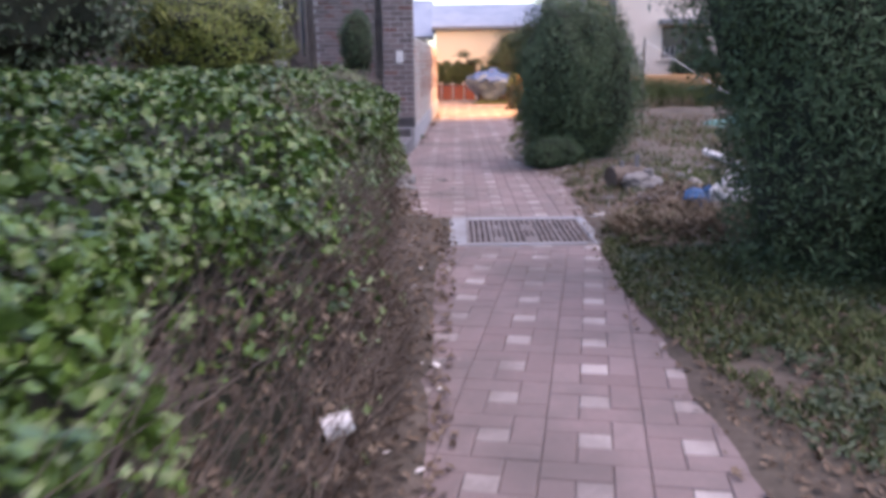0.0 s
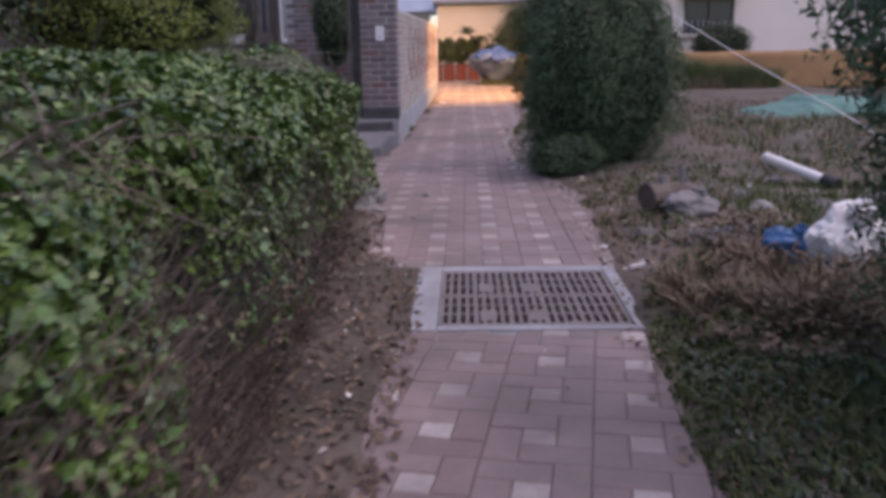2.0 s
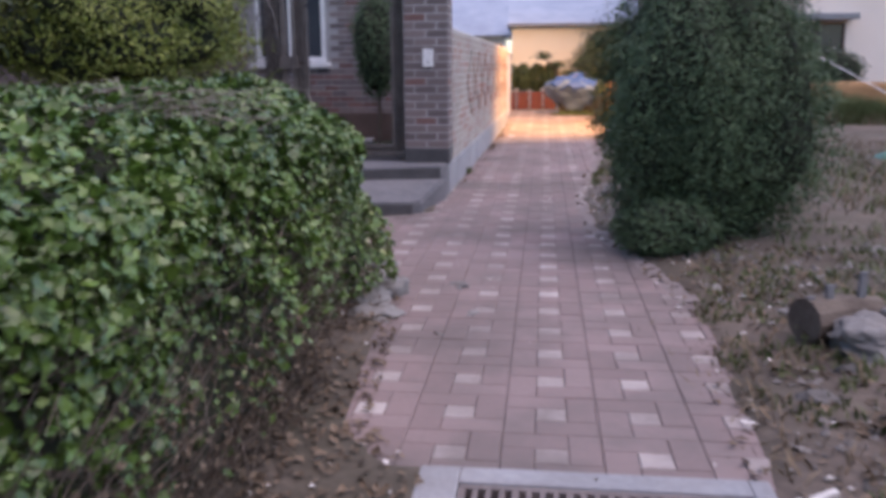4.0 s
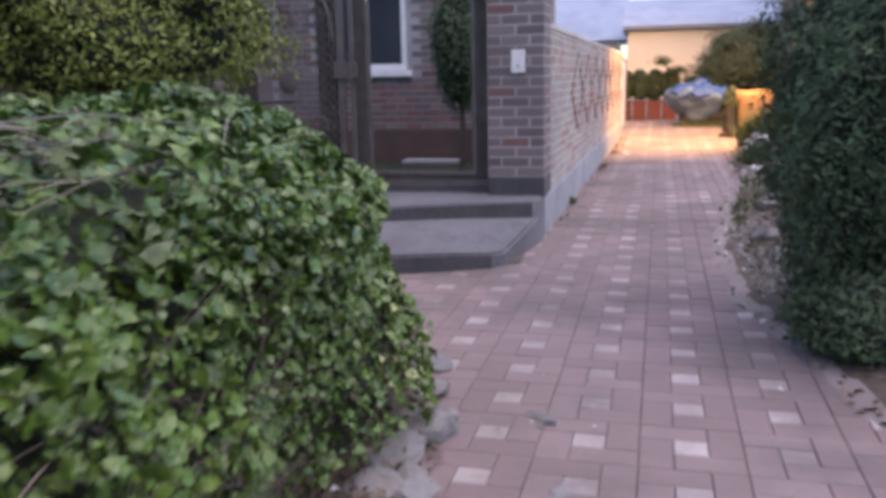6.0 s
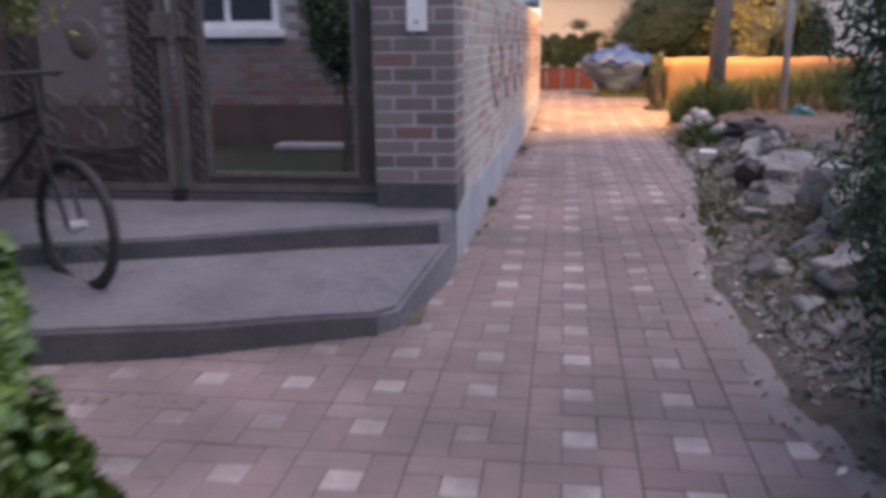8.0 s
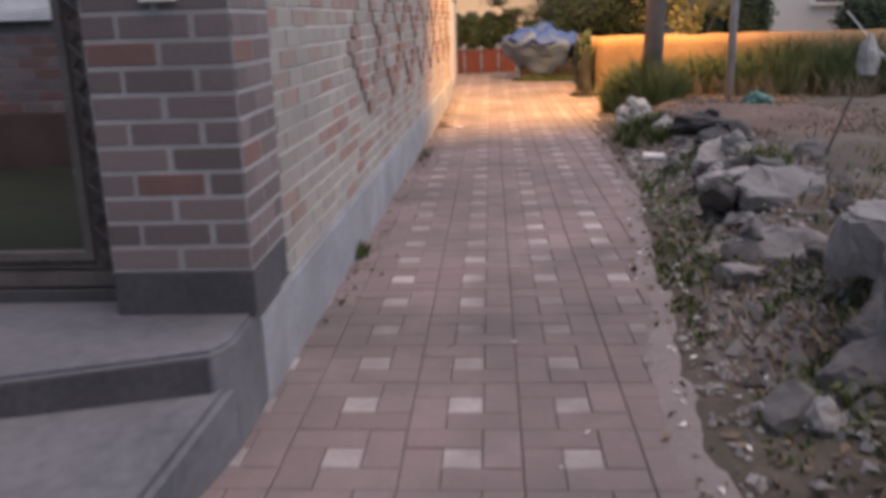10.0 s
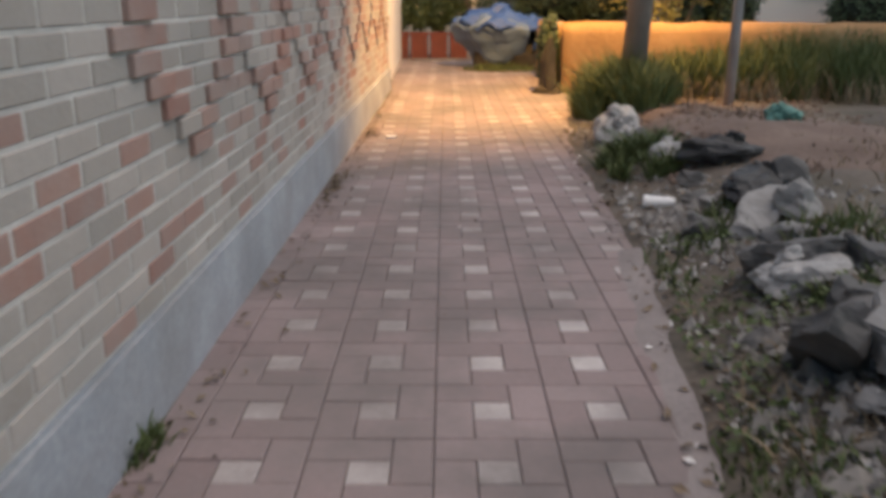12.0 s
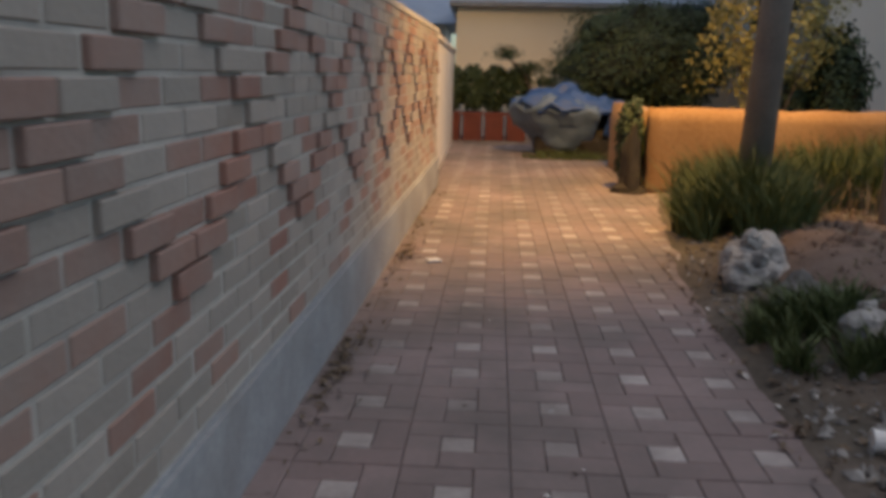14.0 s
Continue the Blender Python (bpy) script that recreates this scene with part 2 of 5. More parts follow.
def lump(size, seed, rough=0.35, sub=3, flat=True, cut=0):
    """A stone or bundle: a noisy ball with a flat foot; cut planes give it broken faces."""
    bm = bmesh.new()
    bmesh.ops.create_icosphere(bm, subdivisions=sub, radius=1)
    off = Vector((seed * 3.7, seed * 1.3, seed * 2.1))
    rr = random.Random(seed)
    planes = [(Vector((rr.uniform(-1, 1), rr.uniform(-1, 1), rr.uniform(-0.6, 1))).normalized(), rr.uniform(0.45, 0.75)) for _ in range(cut)]
    for v in bm.verts:
        p = v.co.copy()
        for n, d in planes:
            s = p.dot(n)
            if s > d:
                p -= n * (s - d)
        p *= 1 + rough * noise.fractal(p * 1.3 + off, 1.0, 2.0, 4) * 0.7
        v.co = Vector((p.x * size[0], p.y * size[1], (max(p.z, -0.45) + 0.45) * size[2] if flat else p.z * size[2]))
    return bm


def cards(centres, normals, sizes, shape, rng):
    """Many small leaves: a shape (n,3) laid at each centre, turned about its normal."""
    n, k = len(centres), len(shape)
    normals = normals / (np.linalg.norm(normals, axis=1, keepdims=True) + 1e-9)
    up = rng.normal(size=(n, 3))
    a = np.cross(normals, up)
    a /= np.linalg.norm(a, axis=1, keepdims=True) + 1e-9
    b = np.cross(normals, a)
    s = sizes[:, None, None]
    sh = shape[None]
    return (centres[:, None] + s * (sh[..., 0:1] * a[:, None] + sh[..., 1:2] * b[:, None] + sh[..., 2:3] * normals[:, None])).reshape(-1, 3), k


IVY = np.array([(0, -.40, 0), (.33, -.44, .14), (.37, -.14, .06), (.46, .10, .16), (.24, .26, .04), (0, .74, -.20), (-.24, .26, .04), (-.46, .10, .16), (-.37, -.14, .06), (-.33, -.44, .14)])
OVAL = np.array([(0, -.5, 0), (.28, 0, .08), (0, .55, -.05), (-.28, 0, .08)])
NEEDLE = np.array([(-.07, -.5, 0), (.07, -.5, 0), (.16, .1, .05), (0, .7, 0), (-.16, .1, .05)])


def foliage(name, centres, normals, sizes, shape, material, parent, label="", seed=1):
    rng = np.random.default_rng(seed)
    v, k = cards(centres, normals, sizes, shape, rng)
    n = len(centres)
    return raw(name, v.tolist(), [tuple(range(i * k, i * k + k)) for i in range(n)], material, parent, label, "stuff")


def nz(x, y, z=0.0, f=1.0):
    return noise.noise(Vector((x * f, y * f, z * f)))


# ---- plan ----
def interp(y, ys, xs):
    return float(np.interp(y, ys, xs))


def path_right(y):
    return interp(y, [-6, 2.8, 5, 6.1, 7.4, 9.2, 10.4, 11.5, 13, 15.5, 17.5, 20.5, 23.8, 25, 28, 33], [0.75, 1.02, 1.10, 1.17, 1.28, 1.4, 1.25, 1.0, 0.98, 1.3, 1.55, 1.72, 2.2, 2.5, 2.6, 2.8]) + 0.05 * nz(3, y, 0, 1.7)


def path_left(y):
    return interp(y, [-6, 2.8, 5, 6.0, 7.1, 7.5, 9.2, 10.0, 10.6, 12.2, 12.3, 14, 25, 25.3, 33], [-0.4, -0.1, -0.06, -0.02, -0.04, -0.3, -0.42, -0.75, -1.9, -2.6, -0.5, -0.47, -0.1, -0.1, -0.3]) + 0.03 * nz(9, y, 0, 2)


def wall_x(y):
    return -0.445 + 0.029 * (y - 13.45)


def ground_z(x, y):
    l, r = path_left(y), path_right(y)
    d = max(l - x, x - r)
    if 0.24 < x < 1.08 and 6.2 < y < 6.98:
        return -0.3
    if 5.97 < y < 7.2 + 0.2 * nz(x, 6, 2, 3) and (x < 0.07 or x > 1.2):
        d = max(d, 0.03)
    d += 0.035 * nz(x, y, 4, 4) + 0.09
    if d < 0:
        return -0.035
    z = -0.035 + 0.046 * min(1, d / 0.09)
    k = max(0.0, min(1, (d - 0.05) / 0.8))
    z += k * (0.05 * nz(x, y, 1, 0.9) + 0.03 * nz(x, y, 2, 3))
    if x > r:
        z += 0.08 * k + 0.2 * math.exp(-(((x - 3.2) / 1.2) ** 2 + ((y - 19.6) / 2.2) ** 2)) * k + 0.16 * math.exp(-(((x - 2.4) / 0.9) ** 2 + ((y - 14) / 2.2) ** 2)) * k
        bank = math.exp(-(((x - r - 0.75) / 0.42) ** 2)) * max(0, min(1, (y - 11.6) / 0.8, (18.6 - y) / 1.2))
        z += bank * (0.09 + 0.12 * nz(x, y, 6, 2.2) + 0.06 * nz(x, y, 7, 6)) * k
    if 12.6 < y < 33 and x < l - 0.1:
        z = -0.03
    return max(z, -0.035)


# ---- ground ----
gx = np.concatenate([[-900, -300, -90, -30, -14], np.concatenate([np.arange(-9, -2.4, 0.2), np.arange(-2.4, 3.6, 0.07), np.arange(3.6, 9, 0.16)]), [10, 14, 25, 60, 200, 900]])
gy = np.concatenate([[-900, -250, -60, -20, -8], np.arange(-5, 34, 0.09), [36, 45, 70, 200, 900]])
gv = [(x, y, ground_z(float(x), float(y)) if -9 < x < 9 and -5 < y < 34 else -0.03) for y in gy for x in gx]
nx = len(gx)
ground = raw("ground", gv, [(j * nx + i, j * nx + i + 1, (j + 1) * nx + i + 1, (j + 1) * nx + i) for j in range(len(gy) - 1) for i in range(nx - 1)], SOIL)
tagged(ground, "bare brown soil with patches of dry weeds", "ground", kind="structure")
ground.data.polygons.foreach_set("use_smooth", [True] * len(ground.data.polygons))

edge_v, edge_f = [], []
ys_ = np.arange(9.3, 17.4, 0.12)
for y in ys_:
    y = float(y)
    w = 0.26 * min(1, (y - 9.2) / 1.2, (17.5 - y) / 2.0) * (0.9 + 0.25 * nz(2, y, 0, 0.7))
    x = path_right(y)
    for k, (dx, z) in enumerate(((-0.12 + 0.02 * nz(8, y, 0, 2), -0.004), (-0.06, 0.006), (w * 0.6, 0.016), (w, 0.012), (w + 0.05, -0.03))):
        edge_v.append((x + dx, y, z + 0.004 * nz(dx, y, 3, 6)))
for j in range(len(ys_) - 1):
    for k in range(4):
        o = j * 5 + k
        edge_f.append((o, o + 1, o + 6, o + 5))
edge = tagged(raw("pavement_edge", edge_v, edge_f, mat("dusty_mortar", (0.17, 0.145, 0.14), (0.27, 0.235, 0.225), 3, 0.95, bump=0.3)), "dusty mortar haunch along the paving edge", "kerb", kind="structure")
edge.data.polygons.foreach_set("use_smooth", [True] * len(edge_f))

# ---- drain grate in its cement frame ----
grate = thing("drain_grate", (0.66, 6.6, 0), "rusty cast-iron drain grate set in a pale cement frame", "drain grate", rz=-1)
for nm, b in (("kerb_side", (-0.61, -0.47, -0.57, 0.57)), ("kerb_side", (0.47, 0.54, -0.57, 0.57)), ("kerb_end", (-0.47, 0.47, 0.46, 0.57)), ("kerb_end", (-0.47, 0.47, -0.57, -0.50))):
    part(nm, block(*b, -0.12, 0.008, 0.008), PLINTH, grate, "pale worn cement edging")
part("mortar_bed", block(-0.62, 0.55, -0.68, -0.572, -0.1, -0.006), PLINTH, grate, "mortar bed before the frame")
# Solid block; the pit's shade is put into its near-black colour.
part("pit", block(-0.468, 0.468, -0.498, 0.458, -0.5, -0.12), BLACK, grate, "near-black block for the pit's shade below the bars")
for sy in (0, 1):
    y0, y1 = (-0.49, -0.025) if sy == 0 else (-0.015, 0.45)
    plate = bmesh.new()
    box(plate, -0.465, 0.465, y0, y0 + 0.025, -0.03, 0.004)
    box(plate, -0.465, 0.465, y1 - 0.025, y1, -0.03, 0.004)
    half = part("grate_panel", plate, IRON, grate)
    nb = 22
    for k in range(nb):
        x = -0.455 + 0.91 * k / (nb - 1)
        w = 0.018 if k % 4 else 0.024
        part("bar", block(x - w / 2, x + w / 2, y0 + 0.025, y1 - 0.025, -0.03, 0.003), IRON, half)
    for f in (0.36, 0.66):
        yr = y0 + (y1 - y0) * f
        part("cross_rib", block(-0.455, 0.455, yr - 0.011, yr + 0.011, -0.026, 0.0036), IRON, half)
    for cx in (-0.22, 0.02):
        part("cast_plate", block(cx - 0.04, cx + 0.04, y0 + 0.06, y1 - 0.24, -0.028, 0.0045), IRON, half, "blank cast plate")

# ---- steps at the gate ----
steps = thing("entrance_steps", (0, 0, 0), "two broad worn cement steps before the gate", "steps", kind="structure")


def slab(outline, z0, z1, bevel=0.02):
    bm = bmesh.new()
    lo = [bm.verts.new((x, y, z0)) for x, y in outline]
    tops = z1 if isinstance(z1, tuple) else (z1,) * len(outline)
    hi = [bm.verts.new((x, y, z)) for (x, y), z in zip(outline, tops)]
    n = len(outline)
    bm.faces.new(hi)
    bm.faces.new(lo[::-1])
    for i in range(n):
        bm.faces.new((lo[i], lo[(i + 1) % n], hi[(i + 1) % n], hi[i]))
    bmesh.ops.recalc_face_normals(bm, faces=bm.faces)
    es = [e for e in bm.edges if e.verts[0] in hi and e.verts[1] in hi]
    bmesh.ops.bevel(bm, geom=es, offset=bevel, segments=2, affect="EDGES")
    return bm


part("lower_step", slab([(-3.9, 11.2), (-1.81, 11.76), (-1.37, 11.88), (-0.93, 12.08), (-0.66, 12.2), (-0.57, 12.3), (-0.43, 13.12), (-1.75, 12.7), (-3.9, 12.0)], -0.05, (0.17, 0.145, 0.135, 0.12, 0.105, 0.105, 0.225, 0.26, 0.27)), CEMENT, steps)
part("upper_step", slab([(-3.9, 11.85), (-1.75, 12.58), (-1.1, 12.86), (-0.47, 13.07), (-0.43, 13.16), (-0.43, 14.0), (-3.9, 14.0)], -0.05, (0.35,) * 7, 0.014), CEMENT, steps)
# Riser skins in a darker cement than the treads.
part("lower_riser", slab([(-3.9, 11.192), (-1.81, 11.752), (-1.37, 11.872), (-0.93, 12.072), (-0.66, 12.192), (-0.6, 12.3), (-3.9, 11.9)], -0.05, (0.152, 0.128, 0.118, 0.103, 0.09, 0.09, 0.12), 0.004), CEMENT_D, steps, "riser darker than the treads")
part("upper_riser", slab([(-3.9, 11.842), (-1.75, 12.572), (-1.1, 12.852), (-0.48, 13.062), (-0.5, 13.2), (-3.9, 13.2)], 0.1, (0.333,) * 6, 0.004), CEMENT_D, steps, "riser darker than the treads")

# ---- long brick wall with raised diamonds ----
WA = math.degrees(math.atan(-0.029))
wall = thing("wall_west", (wall_x(13.45), 13.45, 0), "grey-pink brick boundary wall with raised diamond pattern", "wall", kind="structure", rz=WA)
WL = 11.7
part("wall_core", block(-0.24, 0.0, 0.0, WL, -0.05, 1.70), MORTAR, wall, "pale mortar")
part("plinth", slab([(-0.24, 0.02), (0.02, 0.02), (0.028, WL), (-0.24, WL)], -0.05, 0.32, 0.015), PLINTH, wall, "pale blue-grey cement plinth")
part("coping", block(-0.25, 0.012, -0.01, WL + 0.01, 1.70, 1.75, 0.008), MORTAR, wall, "thin mortar coping")

# ---- grassy things share one blade builder ----
def blades(name, cx, cy, rx, ry, n, h, material, parent, seed, lean=0.35, base=None, width=0.006, clump=0.0):
    rng = np.random.default_rng(seed)
    vs, fs = [], []
    for i in range(n):
        a, q = rng.uniform(0, 2 * math.pi), math.sqrt(rng.uniform())
        x, y = cx + rx * q * math.cos(a), cy + ry * q * math.sin(a)
        if nz(x, y, seed, 2.6) + 0.5 * nz(x, y, seed, 7) < clump:
            continue
        z = (ground_z(x, y) if base is None else base) - 0.01
        hh = h * rng.uniform(0.45, 1.1) * (1.1 - 0.5 * q)
        lx, ly = rng.normal(0, lean, 2) * hh
        wa = rng.uniform(0, math.pi)
        wx, wy = width * math.cos(wa), width * math.sin(wa)
        o = len(vs)
        vs += [(x - wx, y - wy, z), (x + wx, y + wy, z), (x + lx * 0.4 + wx, y + ly * 0.4 + wy, z + hh * 0.6), (x + lx * 0.4 - wx, y + ly * 0.4 - wy, z + hh * 0.6), (x + lx, y + ly, z + hh)]
        fs += [(o, o + 1, o + 2, o + 3), (o + 3, o + 2, o + 4)]
    return raw(name, vs, fs, material, parent, kind="stuff")


# ---- hedge ----
def hedge_front(y, z):
    x = interp(z, [0, 0.3, 0.6, 0.9, 1.0, 1.07], [-0.42, -0.42, -0.50, -0.53, -0.57, -0.68])
    x += 0.19 * nz(1, y, z, 1.5) + 0.08 * nz(5, y, z, 4)
    x -= max(0, min(1, y - 7.8)) * interp(z, [0, 0.5], [0.12, 0])
    x += max(0, min(1, (4.8 - y) / 1.2)) * interp(z, [0, 0.25, 0.6, 0.85], [0.27, 0.2, 0.07, 0])
    end = 10.4
    if y > end - 1.1:
        u = min(1, (y - end + 1.1) / 1.1)
        x -= 1.0 * (1 - math.sqrt(max(0, 1 - u * u)))
    return x


def hedge_top(x, y):
    z = 1.03 + 0.22 * min(1, max(0, -0.55 - x) / 0.5) + 0.09 * nz(x, y, 3, 1.3) + 0.05 * nz(x, y, 8, 3.5)
    z -= 0.22 * math.exp(-((y - 2.9) / 0.55) ** 2) + 0.12 * math.exp(-((y - 1.5) / 0.8) ** 2)
    if y > 9.0:
        u = min(1, (y - 9.0) / 1.4)
        z -= 0.78 * (1 - math.sqrt(max(0, 1 - u * u)))
    return z


hedge = thing("hedge", (-1.2, 5, 0), "dense clipped green hedge overgrown with ivy leaves", "hedge")
hc, hn, hs = [], [], []
for i in range(84000):
    y = R.uniform(-2.5, 10.5)
    inner = R.random() ** 2 * 0.16
    if R.random() < 0.5:
        z = R.uniform(0.12, 1.05)
        if R.random() < (0.4 if y > 8.3 else 1) * (0.9 if z < 0.3 else 0.72 if z < 0.55 else 0.25 if z < 0.8 else 0.1) + (0.15 if y < 4.5 and z < 0.7 else 0) + (0.45 if y < 3.6 and z < 0.8 else 0) + 0.42 * nz(7, y, z, 1.3):
            continue
        x = hedge_front(y, z) - inner
        if z > hedge_top(x, y):
            continue
        n = (1, 0.25 * nz(x, y, z, 3) + (0.8 if y > 9.9 else 0), 0.35 + 0.5 * z)
    else:
        x = R.uniform(-3.2, -0.5)
        if x > hedge_front(y, 1.0):
            continue
        z = hedge_top(x, y) - inner
        n = (0.35 if x > -0.9 else 0, 0, 1)
    hc.append((x + 1.2, y - 5, z))
    hn.append((n[0] + R.gauss(0, 0.75), n[1] + R.gauss(0, 0.75), n[2] + R.gauss(0, 0.55)))
    hs.append(R.uniform(0.016, 0.058) * (1.1 if z > 0.8 else 0.85))
for i in range(4500):
    z = R.uniform(0.08, 0.62)
    x = R.uniform(-2.8, -0.7)
    hc.append((x + 1.2, 10.35 - 0.25 * abs(x + 1.7) - R.random() ** 2 * 0.2 - 5 - 0.5 * max(0, z - 0.3), z))
    hn.append((R.gauss(0, 0.5), 1 + R.gauss(0, 0.4), 0.5))
    hs.append(R.uniform(0.03, 0.06))
hc, hn, hs = np.array(hc), np.array(hn), np.array(hs)
foliage("foliage", hc, hn, hs, IVY, LEAF, hedge, "glossy lobed ivy leaves", 3)
tips = []
while len(tips) < 140:
    y, z = R.uniform(9.0, 10.1), R.uniform(0.25, 0.85)
    x = hedge_front(y, z) - 0.02
    if z < hedge_top(x, y) - 0.03:
        tips.append((x + 1.2, y - 5, z))
tips = np.array(tips)
foliage("young_leaves", tips, np.array([(0.8, 0.5, 0.5)] * 140) + NR.normal(0, 0.5, (140, 3)), NR.uniform(0.03, 0.055, 140), IVY, mat("young_leaf", (0.16, 0.22, 0.06), (0.40, 0.44, 0.20), 3, 0.5, spread=0.5, island=True, bump=0.0), hedge, "pale young leaves at the hedge end", 5)
dl, dn = [], []
for i in range(15000):
    y = R.uniform(-1, 10.2) if R.random() < 0.5 else R.uniform(0, 4.8)
    z = R.random() ** 1.3 * (0.72 if y < 4.8 else 0.5)
    x = hedge_front(y, z) - R.random() ** 2 * 0.14
    if z > hedge_top(x, y) or (y > 8 and i % 4):
        continue
    dl.append((x + 1.2, y - 5, z + 0.01))
    dn.append((1 + R.gauss(0, 0.8), R.gauss(0, 0.8), 0.4 + R.gauss(0, 0.8)))
dl, dn = np.array(dl), np.array(dn)
foliage("dry_leaves", dl, dn, NR.uniform(0.012, 0.038, len(dl)), OVAL, DEADLEAF, hedge, "withered brown leaves low in the hedge", 6)
# Extra leaves in a paler colour imitate the glints on glossy foliage.
pg = []
while len(pg) < 700:
    y, z = R.uniform(0.5, 10.0), R.uniform(0.3, 1.1)
    x = hedge_front(y, min(z, 1.0)) + 0.015 - (R.uniform(0, 1.2) if R.random() < 0.55 else 0)
    z = min(z, hedge_top(x, y) + 0.02) if x > hedge_front(y, 1.0) - 0.02 else hedge_top(x, y) + 0.02
    pg.append((x + 1.2, y - 5, z))
foliage("pale_leaves", np.array(pg), np.array([(0.6, -0.2, 0.9)] * 700) + NR.normal(0, 0.7, (700, 3)), NR.uniform(0.015, 0.035, 700), IVY, mat("glint_leaf", (0.08, 0.14, 0.04), (0.20, 0.26, 0.10), 3, 0.28, spread=0.5, island=True, bump=0.0), hedge, "scattered glossy leaves, paler to imitate glints on the hedge", 8)
# Solid core behind the leaves; its near-black colour stands for the hedge's inner shade.
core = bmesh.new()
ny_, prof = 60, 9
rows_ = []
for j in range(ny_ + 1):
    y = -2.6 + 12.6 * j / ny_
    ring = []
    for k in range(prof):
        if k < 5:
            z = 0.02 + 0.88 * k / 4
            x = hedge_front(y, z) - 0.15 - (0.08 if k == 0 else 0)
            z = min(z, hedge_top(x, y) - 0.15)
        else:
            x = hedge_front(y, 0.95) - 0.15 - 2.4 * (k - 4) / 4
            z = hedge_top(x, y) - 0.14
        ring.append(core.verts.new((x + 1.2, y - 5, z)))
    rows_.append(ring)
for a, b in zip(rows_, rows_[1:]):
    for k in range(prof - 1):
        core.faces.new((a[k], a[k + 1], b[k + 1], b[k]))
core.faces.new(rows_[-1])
part("shade_core", core, mat("hedge_shade", (0.012, 0.018, 0.010), (0.045, 0.05, 0.03), 8, 0.95, bump=0.8, fine=30), hedge, "dark core with the hedge's inner shade in its colour")
tw = bmesh.new()
for i in range(5200):
    y, z = R.uniform(0, 8.6) if i % 2 else R.uniform(0, 5), R.random() ** 1.4 * 0.8
    x = hedge_front(y, z) - 0.05
    p = Vector((x + 1.2, y - 5, z))
    d = Vector((R.uniform(-0.05, 0.16), R.gauss(0, 0.14), R.uniform(-0.06, 0.22)))
    tube(tw, [p - d * 0.5, p + d * 0.3 + Vector((0, 0, 0.01)), p + d], 0.003, 0.001, 3)
tagged(part("twig_growth", tw, TWIG, hedge, "bare brown twigs"), kind="stuff")

branch = thing("dry_branch", (-1.25, 7.85, 1.11), "pale dry branch lying over the hedge top", "branch")
part("limb", tube(bmesh.new(), [(-0.6, -0.35, 0.10), (-0.2, -0.12, 0.12), (0.1, 0.1, 0.09), (0.42, 0.22, 0.04)], 0.035, 0.008, 8), mat("dry_wood", (0.22, 0.195, 0.17), (0.38, 0.345, 0.31), 5, 0.9), branch)
part("side_twig", tube(bmesh.new(), [(-0.1, -0.05, 0.12), (0.1, -0.1, 0.16), (0.3, -0.16, 0.13)], 0.012, 0.004, 6), TWIG, branch)
dry = bmesh.new()
for i in range(900):
    p = Vector((R.gauss(-0.25, 0.35), R.gauss(-0.1, 0.22), R.gauss(0.07, 0.04)))
    d = Vector((R.gauss(0.03, 0.08), R.gauss(0.01, 0.05), R.gauss(0, 0.02)))
    tube(dry, [p - d, p + Vector((0, 0, R.uniform(0, 0.03))), p + d], 0.0028, 0.0012, 3)
tagged(part("dead_vines", dry, mat("dead_vine", (0.14, 0.12, 0.095), (0.34, 0.30, 0.25), 4, 0.9, spread=0.5, island=True, bump=0.0), branch, "matted pale dead vines"), kind="stuff")
for k in range(11):
    wx, wy = R.uniform(-1.9, -0.8), R.uniform(8.4, 9.4)
    wz, lean = hedge_top(wx, wy), R.uniform(-0.12, 0.16)
    part("shoot", tube(bmesh.new(), [(wx + 1.2, wy - 5, wz - 0.05), (wx + 1.2 + lean * 0.3, wy - 5, wz + 0.05), (wx + 1.2 + lean, wy - 5.02, wz + R.uniform(0.05, 0.09))], 0.004, 0.002, 5), LEAF_Y, hedge, "pale curling shoot")
tangle = bmesh.new()
for i in range(90):
    p = Vector((-0.75 + R.gauss(0, 0.12), 4.3 + R.gauss(0, 0.35), 1.06 + R.gauss(0, 0.07)))
    d = Vector((R.gauss(0, 0.12), R.gauss(0, 0.12), R.uniform(-0.1, 0.2)))
    tube(tangle, [p - d, p + Vector((0.01, 0, 0.02)), p + d], 0.003, 0.001, 3)
tagged(part("bramble", tangle, TWIG), "tangle of dry grey twigs in the hedge", "twigs", kind="stuff")

